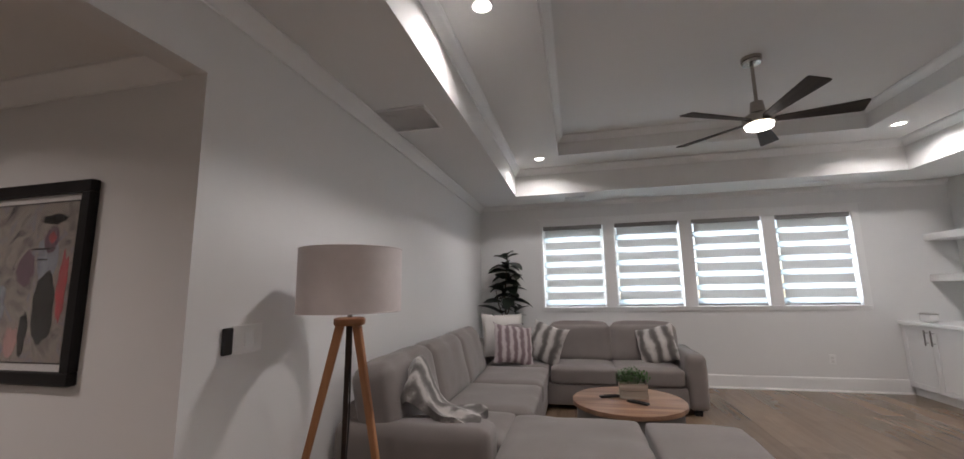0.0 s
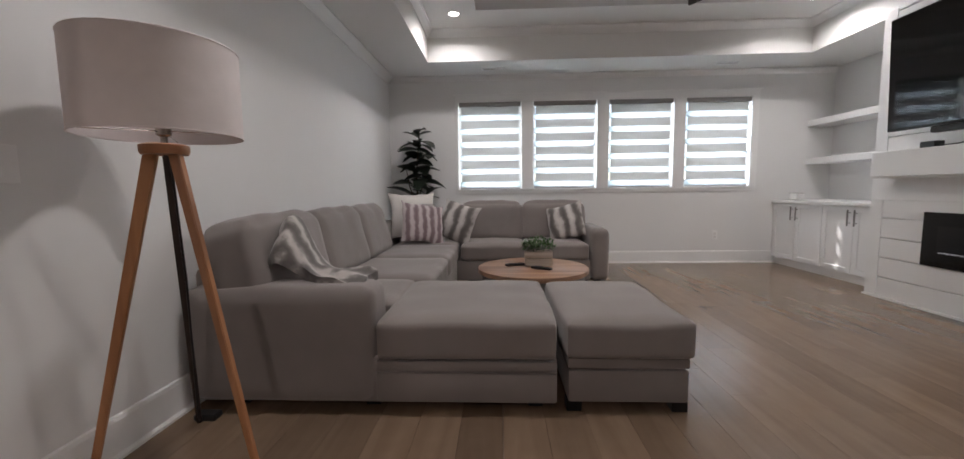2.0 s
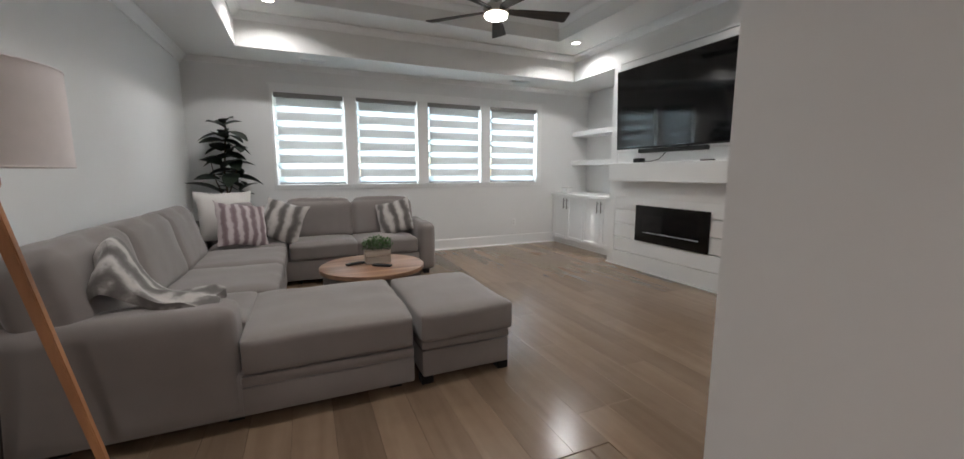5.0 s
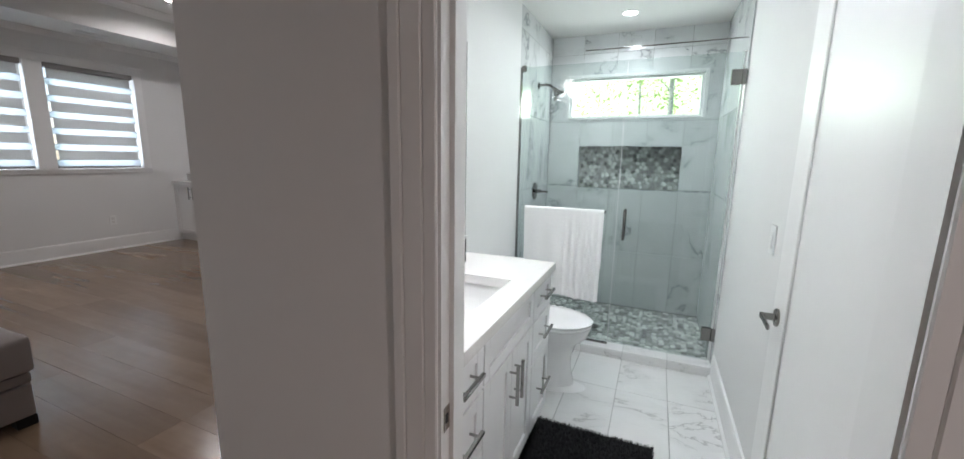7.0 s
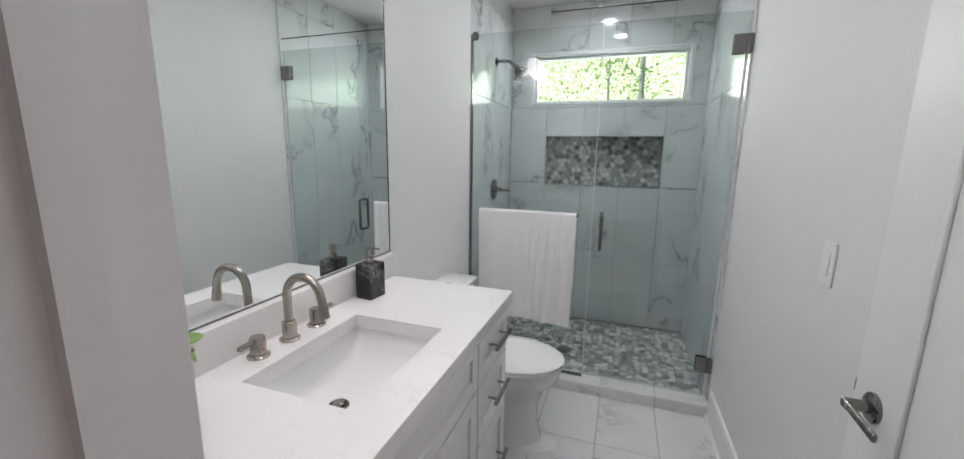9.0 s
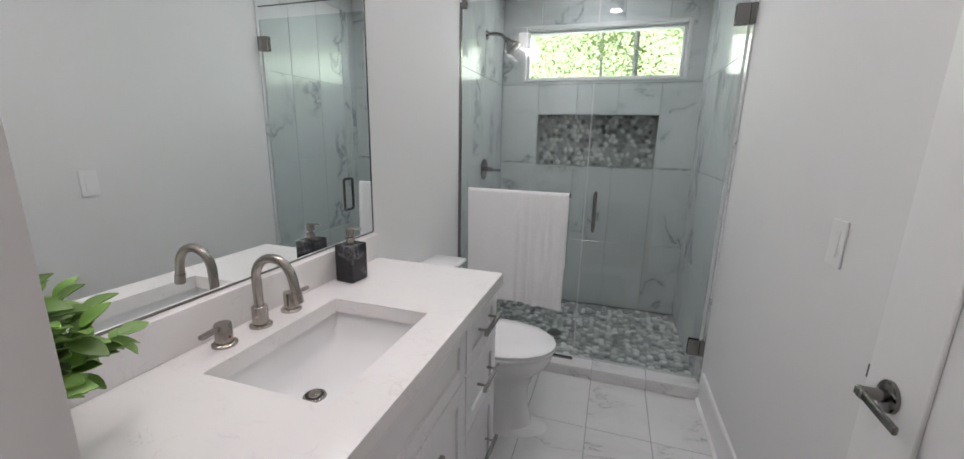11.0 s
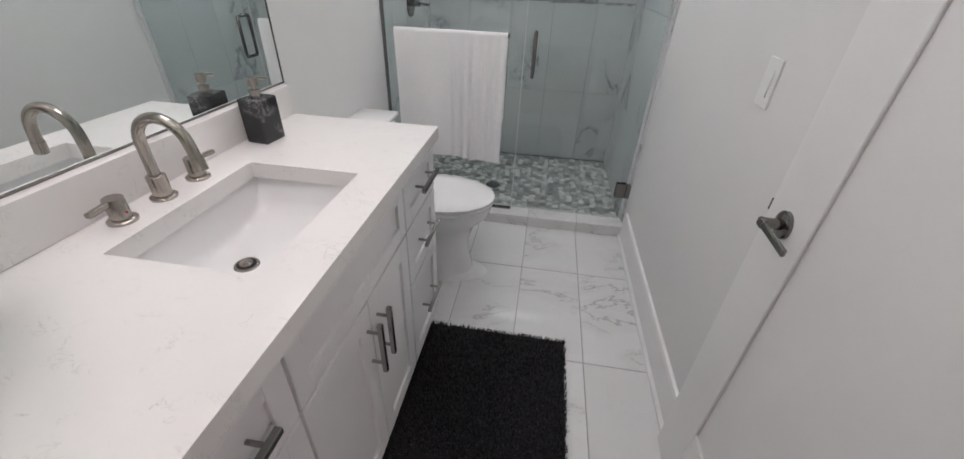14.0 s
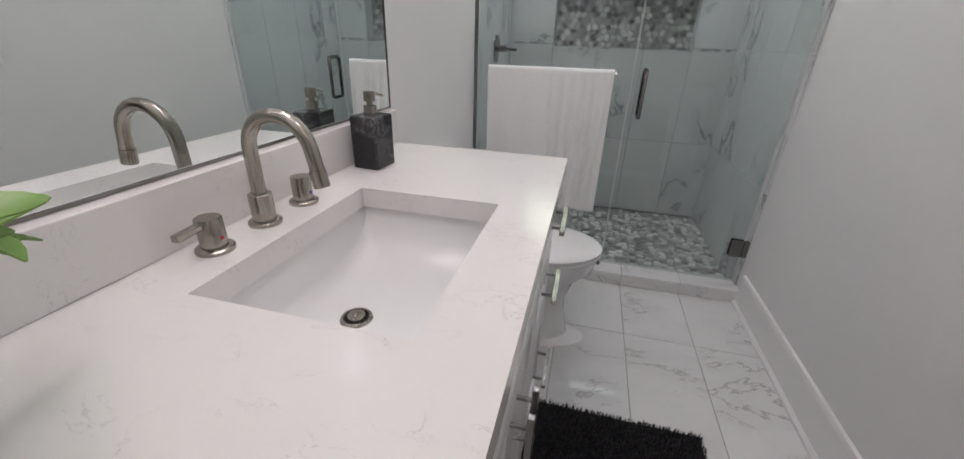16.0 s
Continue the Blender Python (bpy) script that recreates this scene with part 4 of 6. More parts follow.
for x, y in ((-0.6, 2.2), (0.05, 2.2), (0.83, 2.2), (0.83, 2.88), (0.12, 3.8), (0.12, 4.6), (1.58, 4.72), (1.72, 5.4), (1.72, 4.68)):
    part("foot", bxm(x - 0.035, x + 0.035, y - 0.035, y + 0.035, 0, 0.049, bevel=0.004), M["blackwood"], sofa, "black wooden foot")
otto = thing("ottoman", (1.245, Y0 + 0.44, F), "square grey fabric storage ottoman beside the chaise", "ottoman")
part("base", bxm(-0.272, 0.272, -0.40, 0.40, 0.05, 0.205, bevel=0.014), M["sofa"], otto, smooth=True)
part("band", bxm(-0.274, 0.274, -0.402, 0.402, 0.211, 0.262, bevel=0.012), M["sofa"], otto, smooth=True)
part("seat", cushion(0.575, 0.86, 0.175, 0.014, 0.030), M["sofa"], otto, smooth=True, m=pose(0, 0, 0.262))
for x in (-0.24, 0.24):
    for y in (-0.35, 0.35):
        part("foot", bxm(x - 0.035, x + 0.035, y - 0.035, y + 0.035, 0, 0.049, bevel=0.004), M["blackwood"], otto, "black wooden foot")

# cushions and throw
def scatter(name, m, size, thick, material, label, seed):
    solid(name, pillow(size, thick, seed), material, label, "pillow", "scatter cushions", smooth=True).matrix_basis = m

scatter("scatter_cushion", pose(-0.36, 5.06, F + 0.47, -12, 0, 18) @ pose(0, 0, 0), 0.55, 0.17, M["white_pillow"], "cream scatter cushion in the sofa corner", 1)
scatter("scatter_cushion", pose(-0.16, 4.62, F + 0.462, -30, 9, 26), 0.50, 0.15, M["plaid"], "mauve and cream striped scatter cushion on the sofa", 2)
scatter("scatter_cushion", pose(0.10, 4.86, F + 0.458, -20, 14, -22), 0.47, 0.14, M["fur"], "grey striped faux fur cushion on the sofa", 3)
scatter("scatter_cushion", pose(1.46, 4.94, F + 0.458, -22, -14, -14), 0.44, 0.15, M["fur"], "grey striped faux fur cushion against the arm", 4)

bm = bmesh.new()
nu, nv = 26, 14
grid = []
for i in range(nu + 1):
    row = []
    for j in range(nv + 1):
        u, v = i / nu, j / nv
        x = -0.46 + 0.46 * u
        y = 2.33 + 0.27 * (v - 0.45) - 0.05 * u
        hump = 0.30 * math.exp(-((u - 0.12) / 0.22) ** 2) * math.exp(-((v - 0.6) / 0.55) ** 2)
        fold = 0.022 * math.sin(9 * v + 5 * u) + 0.03 * noise.noise(Vector((u * 5, v * 5, 3)))
        drop = 0.10 * max(0, u - 0.75)
        row.append(bm.verts.new((x + 0.02 * math.sin(7 * v), y + 0.03 * noise.noise(Vector((u * 4, v * 4, 9))), 0.615 + hump + fold * (0.5 + 0.7 * (1 - u)) - drop + 0.03)))
    grid.append(row)
for i in range(nu):
    for j in range(nv):
        bm.faces.new((grid[i][j], grid[i + 1][j], grid[i + 1][j + 1], grid[i][j + 1]))
ex = bmesh.ops.extrude_face_region(bm, geom=bm.faces[:])
for v in ex["geom"]:
    if isinstance(v, bmesh.types.BMVert):
        v.co.z -= 0.05
bmesh.ops.recalc_face_normals(bm, faces=bm.faces[:])
throw = solid("throw_blanket", bm, M["throw"], "grey and white striped faux fur throw over the sofa arm", "blanket", smooth=True)
throw.location.z = F - 0.02

# ---- coffee table ----
ct = thing("coffee_table", (0.93, 3.56, F), "round plank-topped coffee table with a grey drum base", "coffee table")
bm = lathe([(0, 0.365), (0.425, 0.365), (0.44, 0.375), (0.44, 0.405), (0.434, 0.41), (0, 0.41)], 56)
part("tabletop", bm, M["table"], ct, "worn reddish-brown wooden top", True)
part("drum", lathe([(0, 0), (0.40, 0), (0.41, 0.02), (0.41, 0.34), (0.40, 0.364), (0, 0.364)], 48), mat("drum_grey", (0.22, 0.21, 0.20), 0.7, vary=0.12, scale=14, bump=0.3), ct, "grey drum base", True)
pl = thing("table_planter", (0.98, 3.62, F + 0.411), "small wooden crate planter with a green plant on the table", "plant")
for dims in ((-0.11, 0.11, -0.055, -0.045, 0, 0.058), (-0.11, 0.11, -0.055, -0.045, 0.062, 0.12), (-0.11, 0.11, 0.045, 0.055, 0, 0.12), (-0.11, -0.10, -0.0445, 0.0445, 0, 0.12), (0.10, 0.11, -0.0445, 0.0445, 0, 0.12)):
    part("board", bxm(*dims, bevel=0.0015, seg=1), M["crate"], pl)
part("soil", bxm(-0.099, 0.099, -0.044, 0.044, 0, 0.10), M["bark"], pl)
bm = bmesh.new()
for k in range(520):
    a, r, h = random.uniform(0, 6.28), random.random() ** 0.5, random.uniform(0.02, 0.125)
    c = Vector((0.135 * r * math.cos(a), 0.09 * r * math.sin(a), 0.11 + h * (1.05 - 0.55 * r * r)))
    d = Vector((random.uniform(-1, 1), random.uniform(-1, 1), random.uniform(0.1, 1))).normalized()
    s = d.cross(Vector((0, 0, 1))).normalized() * random.uniform(0.006, 0.010)
    l = random.uniform(0.018, 0.034)
    q = [bm.verts.new(c), bm.verts.new(c + d * l * 0.5 + s), bm.verts.new(c + d * l), bm.verts.new(c + d * l * 0.5 - s)]
    bm.faces.new(q)
part("foliage", bm, M["sprig"], pl, "dense small green leaves")
bm = bmesh.new()
for k in range(14):
    a = k * 2.4
    tube([(0.02 * math.cos(a), 0.02 * math.sin(a), 0.08), (0.08 * math.cos(a), 0.06 * math.sin(a), 0.18)], 0.0015, 5, bm)
part("stem", bm, M["sprig"], pl)
for px, py, a in ((0.79, 3.60, 20), (0.99, 3.44, -35)):
    r = thing("remote_control", (px, py, F + 0.411), "black remote control lying on the coffee table", "remote control", "table remotes", a)
    part("case", bxm(-0.085, 0.085, -0.021, 0.021, 0, 0.018, bevel=0.006), M["black"], r)
    part("keypad", bxm(-0.05, 0.06, -0.014, 0.014, 0.0182, 0.0195), M["dark"], r)

# ---- tripod floor lamp ----
LX, LY = -0.485, 1.69
lampt = thing("floor_lamp", (LX, LY, F), "wooden tripod floor lamp with a white drum shade, unlit", "floor lamp")
hub = Vector((0, 0, 1.145))
part("shade", lathe([(0.238, 1.222), (0.238, 1.514), (0.235, 1.514), (0.235, 1.222)], 48), M["shade"], lampt, "white linen drum shade", True)
for zz in (1.222, 1.514):
    part("shade_ring", tube([(0.237 * math.cos(a), 0.237 * math.sin(a), zz) for a in [k * math.pi / 20 for k in range(41)]], 0.003, 6), M["shade"], lampt, smooth=True)
bm = bmesh.new()
for k in range(3):
    a = k * 2.094
    tube([(0, 0, 1.24), (0.236 * math.cos(a), 0.236 * math.sin(a), 1.226)], 0.002, 6, bm)
part("spider", bm, M["nickel"], lampt)
part("socket", lathe([(0, 1.195), (0.011, 1.195), (0.011, 1.22), (0.023, 1.226), (0.023, 1.31), (0, 1.31)], 20), M["nickel"], lampt, smooth=True)
part("hub", lathe([(0, 1.16), (0.068, 1.16), (0.072, 1.17), (0.072, 1.19), (0.062, 1.195), (0, 1.195)], 28), M["oak"], lampt, smooth=True)
for a, reach in ((-8, 0.285), (200, 0.305), (124, 0.37)):
    ca, sa = math.cos(radians(a)), math.sin(radians(a))
    bm = bmesh.new()
    nrm = Vector((-sa, ca, 0))
    out = Vector((ca, sa, 0))
    for base_r in (reach,):
        lo, hi = out * base_r, out * 0.042 + Vector((0, 0, 1.16))
        ring = []
        for p, ww, tt in ((lo, 0.011, 0.010), (hi, 0.021, 0.012)):
            ring.append([bm.verts.new(p + nrm * (sx * tt) + out * (sy * ww)) for sx, sy in ((-1, -1), (1, -1), (1, 1), (-1, 1))])
        for i in range(4):
            bm.faces.new((ring[0][i], ring[0][(i + 1) % 4], ring[1][(i + 1) % 4], ring[1][i]))
        bm.faces.new(ring[0][::-1])
        bm.faces.new(ring[1])
    bmesh.ops.recalc_face_normals(bm, faces=bm.faces[:])
    bmesh.ops.bevel(bm, geom=bm.edges[:], offset=0.003, segments=2, affect="EDGES")
    # the leg at 124 degrees gets the oak with shade painted in
    part("leg", bm, M["oak"] if a != 124 else M["shaded_leg"], lampt, "oak leg" if a != 124 else "rear oak leg with shade put into its colour")
bm = tube([(0.0, 0.02, 1.16), (-0.06, 0.12, 0.7), (-0.14, 0.22, 0.25), (-0.18, 0.27, 0.04), (-0.20, 0.30, 0.012), (-0.14, 0.33, 0.012), (-0.20, 0.34, 0.012)], 0.004, 8)
part("cord", bm, M["black"], lampt, smooth=True)
part("foot_switch", bxm(-0.24, -0.14, 0.31, 0.37, 0.0, 0.03, bevel=0.008), M["black"], lampt)

# ---- fiddle-leaf plant in the corner ----
fig = thing("potted_fig", (-0.44, 5.75, F), "tall dark fiddle-leaf fig standing behind the sofa corner", "plant")
part("pot", lathe([(0, 0), (0.12, 0), (0.15, 0.28), (0.155, 0.29), (0.14, 0.29), (0.135, 0.26), (0, 0.26)], 32), M["pot"], fig, "white pot", True)
part("trunk", tube([(0, 0, 0.25), (0.02, -0.01, 0.7), (-0.01, 0.0, 1.2), (0.05, -0.01, 1.82)], 0.016, 10, taper=0.007), M["bark"], fig, smooth=True)
part("branch", tube([(0.0, 0, 0.9), (0.10, -0.02, 1.15), (0.16, -0.02, 1.4)], 0.009, 8, taper=0.004), M["bark"], fig, smooth=True)
part("branch", tube([(0.0, 0, 0.8), (-0.10, -0.02, 1.1), (-0.14, -0.02, 1.35)], 0.009, 8, taper=0.004), M["bark"], fig, smooth=True)
fl = leaf_mesh("leaf", 0.36, 0.225, M["leafdark"], 0.3)
for k in range(46):
    t = k / 45
    zz = 0.88 + 0.93 * t
    a = k * 137.5
    off = (0.16 * (1 - t) * (1 if k % 2 else -1) * (0.3 + 0.7 * random.random()) + 0.03, -0.02, 0)
    shared("leaf", fl, fig, pose(off[0], off[1], zz, 0, 0, a) @ pose(0, 0, 0, random.uniform(-25, 25), random.uniform(-38, 22), 0) @ Matrix.Scale(random.uniform(0.7, 1.0) * (1.0 - 0.15 * t) * (0.75 if math.sin(radians(a)) > 0.2 else 1), 4))

# ---- picture in the hall ----
pic = thing("framed_picture", (-1.33, YJ - 0.0005, 1.155), "abstract painting in a wide black frame with a white mat", "picture")
PWD, PH = 0.88, 0.815
part("frame", boxes((-PWD, 0, -0.035, 0, 0, 0.05), (-PWD, 0, -0.035, 0, PH - 0.05, PH), (-PWD, -PWD + 0.05, -0.035, 0, 0.05, PH - 0.05), (-0.05, 0, -0.035, 0, 0.05, PH - 0.05), bevel=0.004), M["blackwood"], pic)
part("mat_board", bxm(-PWD + 0.05, -0.05, -0.012, -0.002, 0.05, PH - 0.05), M["pot"], pic, "white mat board")
part("inner_edge", boxes((-PWD + 0.080, -0.080, -0.0132, -0.0121, 0.078, 0.0838), (-PWD + 0.080, -0.080, -0.0132, -0.0121, PH - 0.0838, PH - 0.078), (-PWD + 0.080, -PWD + 0.0858, -0.0132, -0.0121, 0.0838, PH - 0.0838), (-0.0858, -0.080, -0.0132, -0.0121, 0.0838, PH - 0.0838)), M["blackwood"], pic, "thin dark edge round the painting")
art = mat("abstract_paint", (0.3, 0.28, 0.26), 0.6, bump=0.3, bump_scale=40)
nt = art.node_tree
co = nt.nodes.new("ShaderNodeTexCoord")
n = nt.nodes.new("ShaderNodeTexNoise")
n.inputs["Scale"].default_value, n.inputs["Detail"].default_value, n.inputs["Distortion"].default_value = 5.5, 7, 2.5
nt.links.new(co.outputs["Object"], n.inputs["Vector"])
ramp_on(art, n.outputs["Fac"], [(0.30, (0.05, 0.045, 0.05)), (0.38, (0.16, 0.14, 0.14)), (0.44, (0.22, 0.20, 0.18)), (0.52, (0.34, 0.31, 0.27)), (0.58, (0.28, 0.23, 0.21)), (0.63, (0.24, 0.25, 0.31)), (0.72, (0.32, 0.30, 0.21))])
part("canvas", bxm(-PWD + 0.086, -0.086, -0.0135, -0.0122, 0.084, PH - 0.084), art, pic, "abstract painting in greys and red")
def blot(cx, cz, rx, rz, seed):
    """A ragged stroke of paint, a hair thick, on the canvas."""
    pts = []
    for k in range(26):
        a = 2 * math.pi * k / 26
        r = 1 + 0.38 * noise.noise(Vector((2.2 * math.cos(a) + seed, 2.2 * math.sin(a), seed * 1.7)))
        pts.append((cx + rx * r * math.cos(a), cz + rz * r * math.sin(a)))
    bm = prism(pts, "Y", -0.0147 - 0.00005 * seed, -0.0136)
    return bm


PAINTS = {"black": M["blackwood"], "red": mat("red_paint", (0.42, 0.05, 0.06), 0.6, vary=0.35, scale=30), "grey_blue": mat("grey_blue_paint", (0.26, 0.29, 0.34), 0.6, vary=0.35, scale=25), "pink": mat("pink_paint", (0.50, 0.30, 0.28), 0.6, vary=0.3, scale=25), "plum": mat("plum_paint", (0.14, 0.08, 0.11), 0.6, vary=0.4, scale=25)}
for k, (tone, cx, cz, rx, rz) in enumerate((("grey_blue", -0.23, 0.50, 0.06, 0.09), ("black", -0.215, 0.31, 0.060, 0.14), ("red", -0.125, 0.38, 0.026, 0.13), ("plum", -0.215, 0.575, 0.04, 0.05), ("red", -0.21, 0.585, 0.02, 0.022), ("black", -0.21, 0.66, 0.07, 0.022), ("pink", -0.37, 0.16, 0.035, 0.06), ("black", -0.31, 0.20, 0.025, 0.08), ("plum", -0.34, 0.46, 0.05, 0.07), ("grey_blue", -0.50, 0.30, 0.07, 0.10), ("black", -0.58, 0.52, 0.04, 0.12), ("pink", -0.66, 0.36, 0.03, 0.10))):
    part("paint_stroke", blot(cx, cz, rx, rz, k + 1), PAINTS[tone], pic)
part("brush_mark", boxes((-0.32, -0.18, -0.0160, -0.0154, 0.535, 0.541), (-0.28, -0.22, -0.0160, -0.0154, 0.49, 0.495)), M["blackwood"], pic, "black strokes of paint")
pg = part("glazing", bxm(-PWD + 0.05, -0.05, -0.022, -0.020, 0.05, PH - 0.05), M["pane"], pic)
pg.visible_shadow = False

# ---- dining chair by the cabinets ----
ch = thing("dining_chair", (3.32, 1.22, F), "cream upholstered chair with tapered black legs", "chair", turn=-14)
part("seat", cushion(0.46, 0.46, 0.085, 0.02, 0.035), M["seatcloth"], ch, "cream padded seat", True, pose(0, 0, 0.40))
part("seat_rail", bxm(-0.225, 0.225, -0.225, 0.225, 0.335, 0.402, bevel=0.012), M["seatcloth"], ch, smooth=True)
part("backrest", cushion(0.07, 0.46, 0.56, 0.01, 0.03), M["seatcloth"], ch, "cream padded back", True, pose(0.215, 0, 0.46, 0, 8, 0))
for x in (-0.19, 0.19):
    for y in (-0.19, 0.19):
        part("leg", tube([(x * 1.06, y * 1.06, 0), (x, y, 0.336)], 0.015, 4, taper=0.028), M["blackwood"], ch, "tapered black wooden leg")


# ---- bathroom ----
# vanity
VX0, VX1, VF = 1.617, 2.795, 0.040
van = thing("vanity_cabinet", (VX0, VF, 0), "white shaker bathroom vanity with drawers and doors", "vanity")
VW = VX1 - VX0
part("body", boxes((0.0, 0.018, 0.0195, YM - VF - 0.002, 0.10, 0.857), (VW - 0.018, VW, 0.0195, YM - VF - 0.002, 0.10, 0.857), (0.018, VW - 0.018, YM - VF - 0.02, YM - VF - 0.002, 0.10, 0.857), (0.018, VW - 0.018, 0.0195, YM - VF - 0.02, 0.10, 0.118),
      (0.018, VW - 0.018, 0.0195, 0.04, 0.82, 0.857), (0.272, 0.283, 0.0195, 0.10, 0.118, 0.82), (VW - 0.324, VW - 0.312, 0.0195, 0.10, 0.118, 0.82), (0.018, VW - 0.018, 0.0195, 0.04, 0.676, 0.692)), M["vanity"], van)
part("plinth", bxm(0.02, VW - 0.02, 0.07, 0.09, 0, 0.0995), M["vanity"], van)


def front_x(w, h, rail=0.055, t=0.019, inset=0.009):
    """Shaker front in the xz plane, its face at y = 0."""
    bm = shaker(w, h, rail, t, inset)
    for v in bm.verts:
        v.co = Vector((v.co.y, v.co.x, v.co.z))
    bmesh.ops.reverse_faces(bm, faces=bm.faces[:])
    return bm


def van_pull(parent, at, length, axis):
    bar, posts = pull(length, axis, 0.0062, 0.034)
    for b in (bar, *posts):
        for v in b.verts:
            v.co = Vector((v.co.y, v.co.x, v.co.z))
        bmesh.ops.reverse_faces(b, faces=b.faces[:])
    h = part("handle", bar, M["steel"], parent, "steel bar handle", m=pose(*at))
    for p in posts:
        part("post", p, M["steel"], h)


rows = ((0.105, 0.465), (0.472, 0.680), (0.688, 0.852))
for xa, xb, ln in ((0.0, 0.275, 0.145), (VW - 0.317, VW, 0.165)):
    for za, zb in rows:
        d = part("drawer", front_x(xb - xa - 0.004, zb - za, 0.05), M["vanity"], van, m=pose(xa + 0.002, 0, za))
        van_pull(d, ((xb - xa) / 2 - (0.016 if xa == 0 else 0), 0, (zb - za) / 2 + 0.014), ln, "Y")
xm0, xm1 = 0.279, VW - 0.321
part("false_drawer", front_x(xm1 - xm0 - 0.004, 0.164, 0.045), M["vanity"], van, m=pose(xm0 + 0.002, 0, 0.688))
xmm = (xm0 + xm1) / 2
for xa, xb, hx in ((xm0, xmm, 0.262), (xmm, xm1, 0.033)):
    d = part("door", front_x(xb - xa - 0.004, 0.575), M["vanity"], van, m=pose(xa + 0.002, 0, 0.105))
    van_pull(d, (hx, 0, 0.448), 0.165, "Z")

# worktop with sink cut-out and backsplash
SKX0, SKX1, SKY0, SKY1 = 1.994, 2.405, 0.128, 0.425
top = thing("worktop", (XH1 + 0.002, 0, 0.858), "white quartz vanity top with faint grey veins", "countertop")
ox = XH1 + 0.002
tw = 2.805 - ox
bm = bmesh.new()
gx, gy = (0, SKX0 - ox, SKX1 - ox, tw), (0.022, SKY0, SKY1, YM - 0.001)
vs = {(i, j, k): bm.verts.new((gx[i], gy[j], 0.042 * k)) for i in range(4) for j in range(4) for k in range(2)}
for i in range(3):
    for j in range(3):
        if (i, j) != (1, 1):
            bm.faces.new([vs[a, b, 1] for a, b in ((i, j), (i + 1, j), (i + 1, j + 1), (i, j + 1))])
            bm.faces.new([vs[a, b, 0] for a, b in ((i, j), (i, j + 1), (i + 1, j + 1), (i + 1, j))])
for e in [e for e in bm.edges if len(e.link_faces) == 1 and e.verts[0].co.z > 0.03]:
    low = [v.co.xy.to_tuple(6) for v in e.verts]
    under = [[w for w in bm.verts if w.co.z < 0.01 and w.co.xy.to_tuple(6) == q][0] for q in low]
    bm.faces.new((e.verts[0], e.verts[1], under[1], under[0]))
bmesh.ops.recalc_face_normals(bm, faces=bm.faces[:])
part("slab", bm, M["quartz"], top)
part("backsplash", bxm(0, tw, YM - 0.031, YM - 0.001, 0.0425, 0.140, bevel=0.002), M["quartz"], top)
sink = thing("sink", ((SKX0 + SKX1) / 2, (SKY0 + SKY1) / 2, 0.858), "white rectangular undermount sink, dry and empty", "sink")
bm = bmesh.new()
hw, hd = (SKX1 - SKX0) / 2 + 0.012, (SKY1 - SKY0) / 2 + 0.012
n = 26
gr = []
for i in range(n + 1):
    row = []
    for j in range(n + 1):
        u, v = 2 * i / n - 1, 2 * j / n - 1
        e = (max(0.0, 1 - abs(u) ** 5) * max(0.0, 1 - abs(v) ** 8)) ** 0.45
        z = -0.105 * e * (1 - 0.10 * u * u) if max(abs(u), abs(v)) < 1 else 0
        row.append(bm.verts.new((u * hw, v * hd, z - 0.001)))
    gr.append(row)
for i in range(n):
    for j in range(n):
        bm.faces.new((gr[i][j], gr[i + 1][j], gr[i + 1][j + 1], gr[i][j + 1]))
part("basin", bm, M["ceramic"], sink, smooth=True)
dr = part("drain", lathe([(0.0205, 0.0), (0.0215, 0.004), (0.026, 0.0035), (0.028, 0.0)], 28), M["nickel"], sink, "brushed nickel drain", True, pose(-0.024, 0.043, -0.1055))
# dark disc that paints the shade under the stopper
part("drain_gap_shade", lathe([(0, 0.001), (0.0206, 0.001)], 28), M["dark"], dr)
part("stopper", lathe([(0.0, 0.010), (0.008, 0.0098), (0.0145, 0.008), (0.0155, 0.006), (0.0155, 0.0011), (0, 0.0011)], 28), M["nickel"], dr, "domed nickel stopper", True)

# widespread tap
def tap_handle(x, turn):
    h = part("handle", lathe([(0, 0), (0.0265, 0), (0.0265, 0.005), (0.024, 0.007), (0, 0.007)], 28), M["nickel"], fau, "lever handle on a round flange", True, pose(x - 2.196, 0, 0))
    part("body", lathe([(0, 0.007), (0.018, 0.007), (0.018, 0.050), (0.0165, 0.052), (0, 0.052)], 28), M["nickel"], h, smooth=True)
    part("lever", bxm(0.0, 0.060, -0.006, 0.006, 0.040, 0.050, bevel=0.002), M["nickel"], h, m=pose(0, 0, 0, 0, 0, turn))
    part("indicator", lathe([(0, 0.0), (0.003, 0.0), (0.003, 0.0006), (0, 0.0008)], 14), M["red_dot"] if x < 2.2 else M["blue_dot"], h, "small coloured temperature dot", False, pose(0, -0.0181, 0.022, 90))

fau = thing("sink_tap", (2.196, 0.485, 0.9002), "brushed nickel gooseneck tap with two lever handles", "tap")
tap_handle(2.095, 188)
tap_handle(2.297, -8)
part("flange", lathe([(0, 0), (0.0265, 0), (0.0265, 0.005), (0.024, 0.007), (0, 0.007)], 28), M["nickel"], fau, smooth=True)
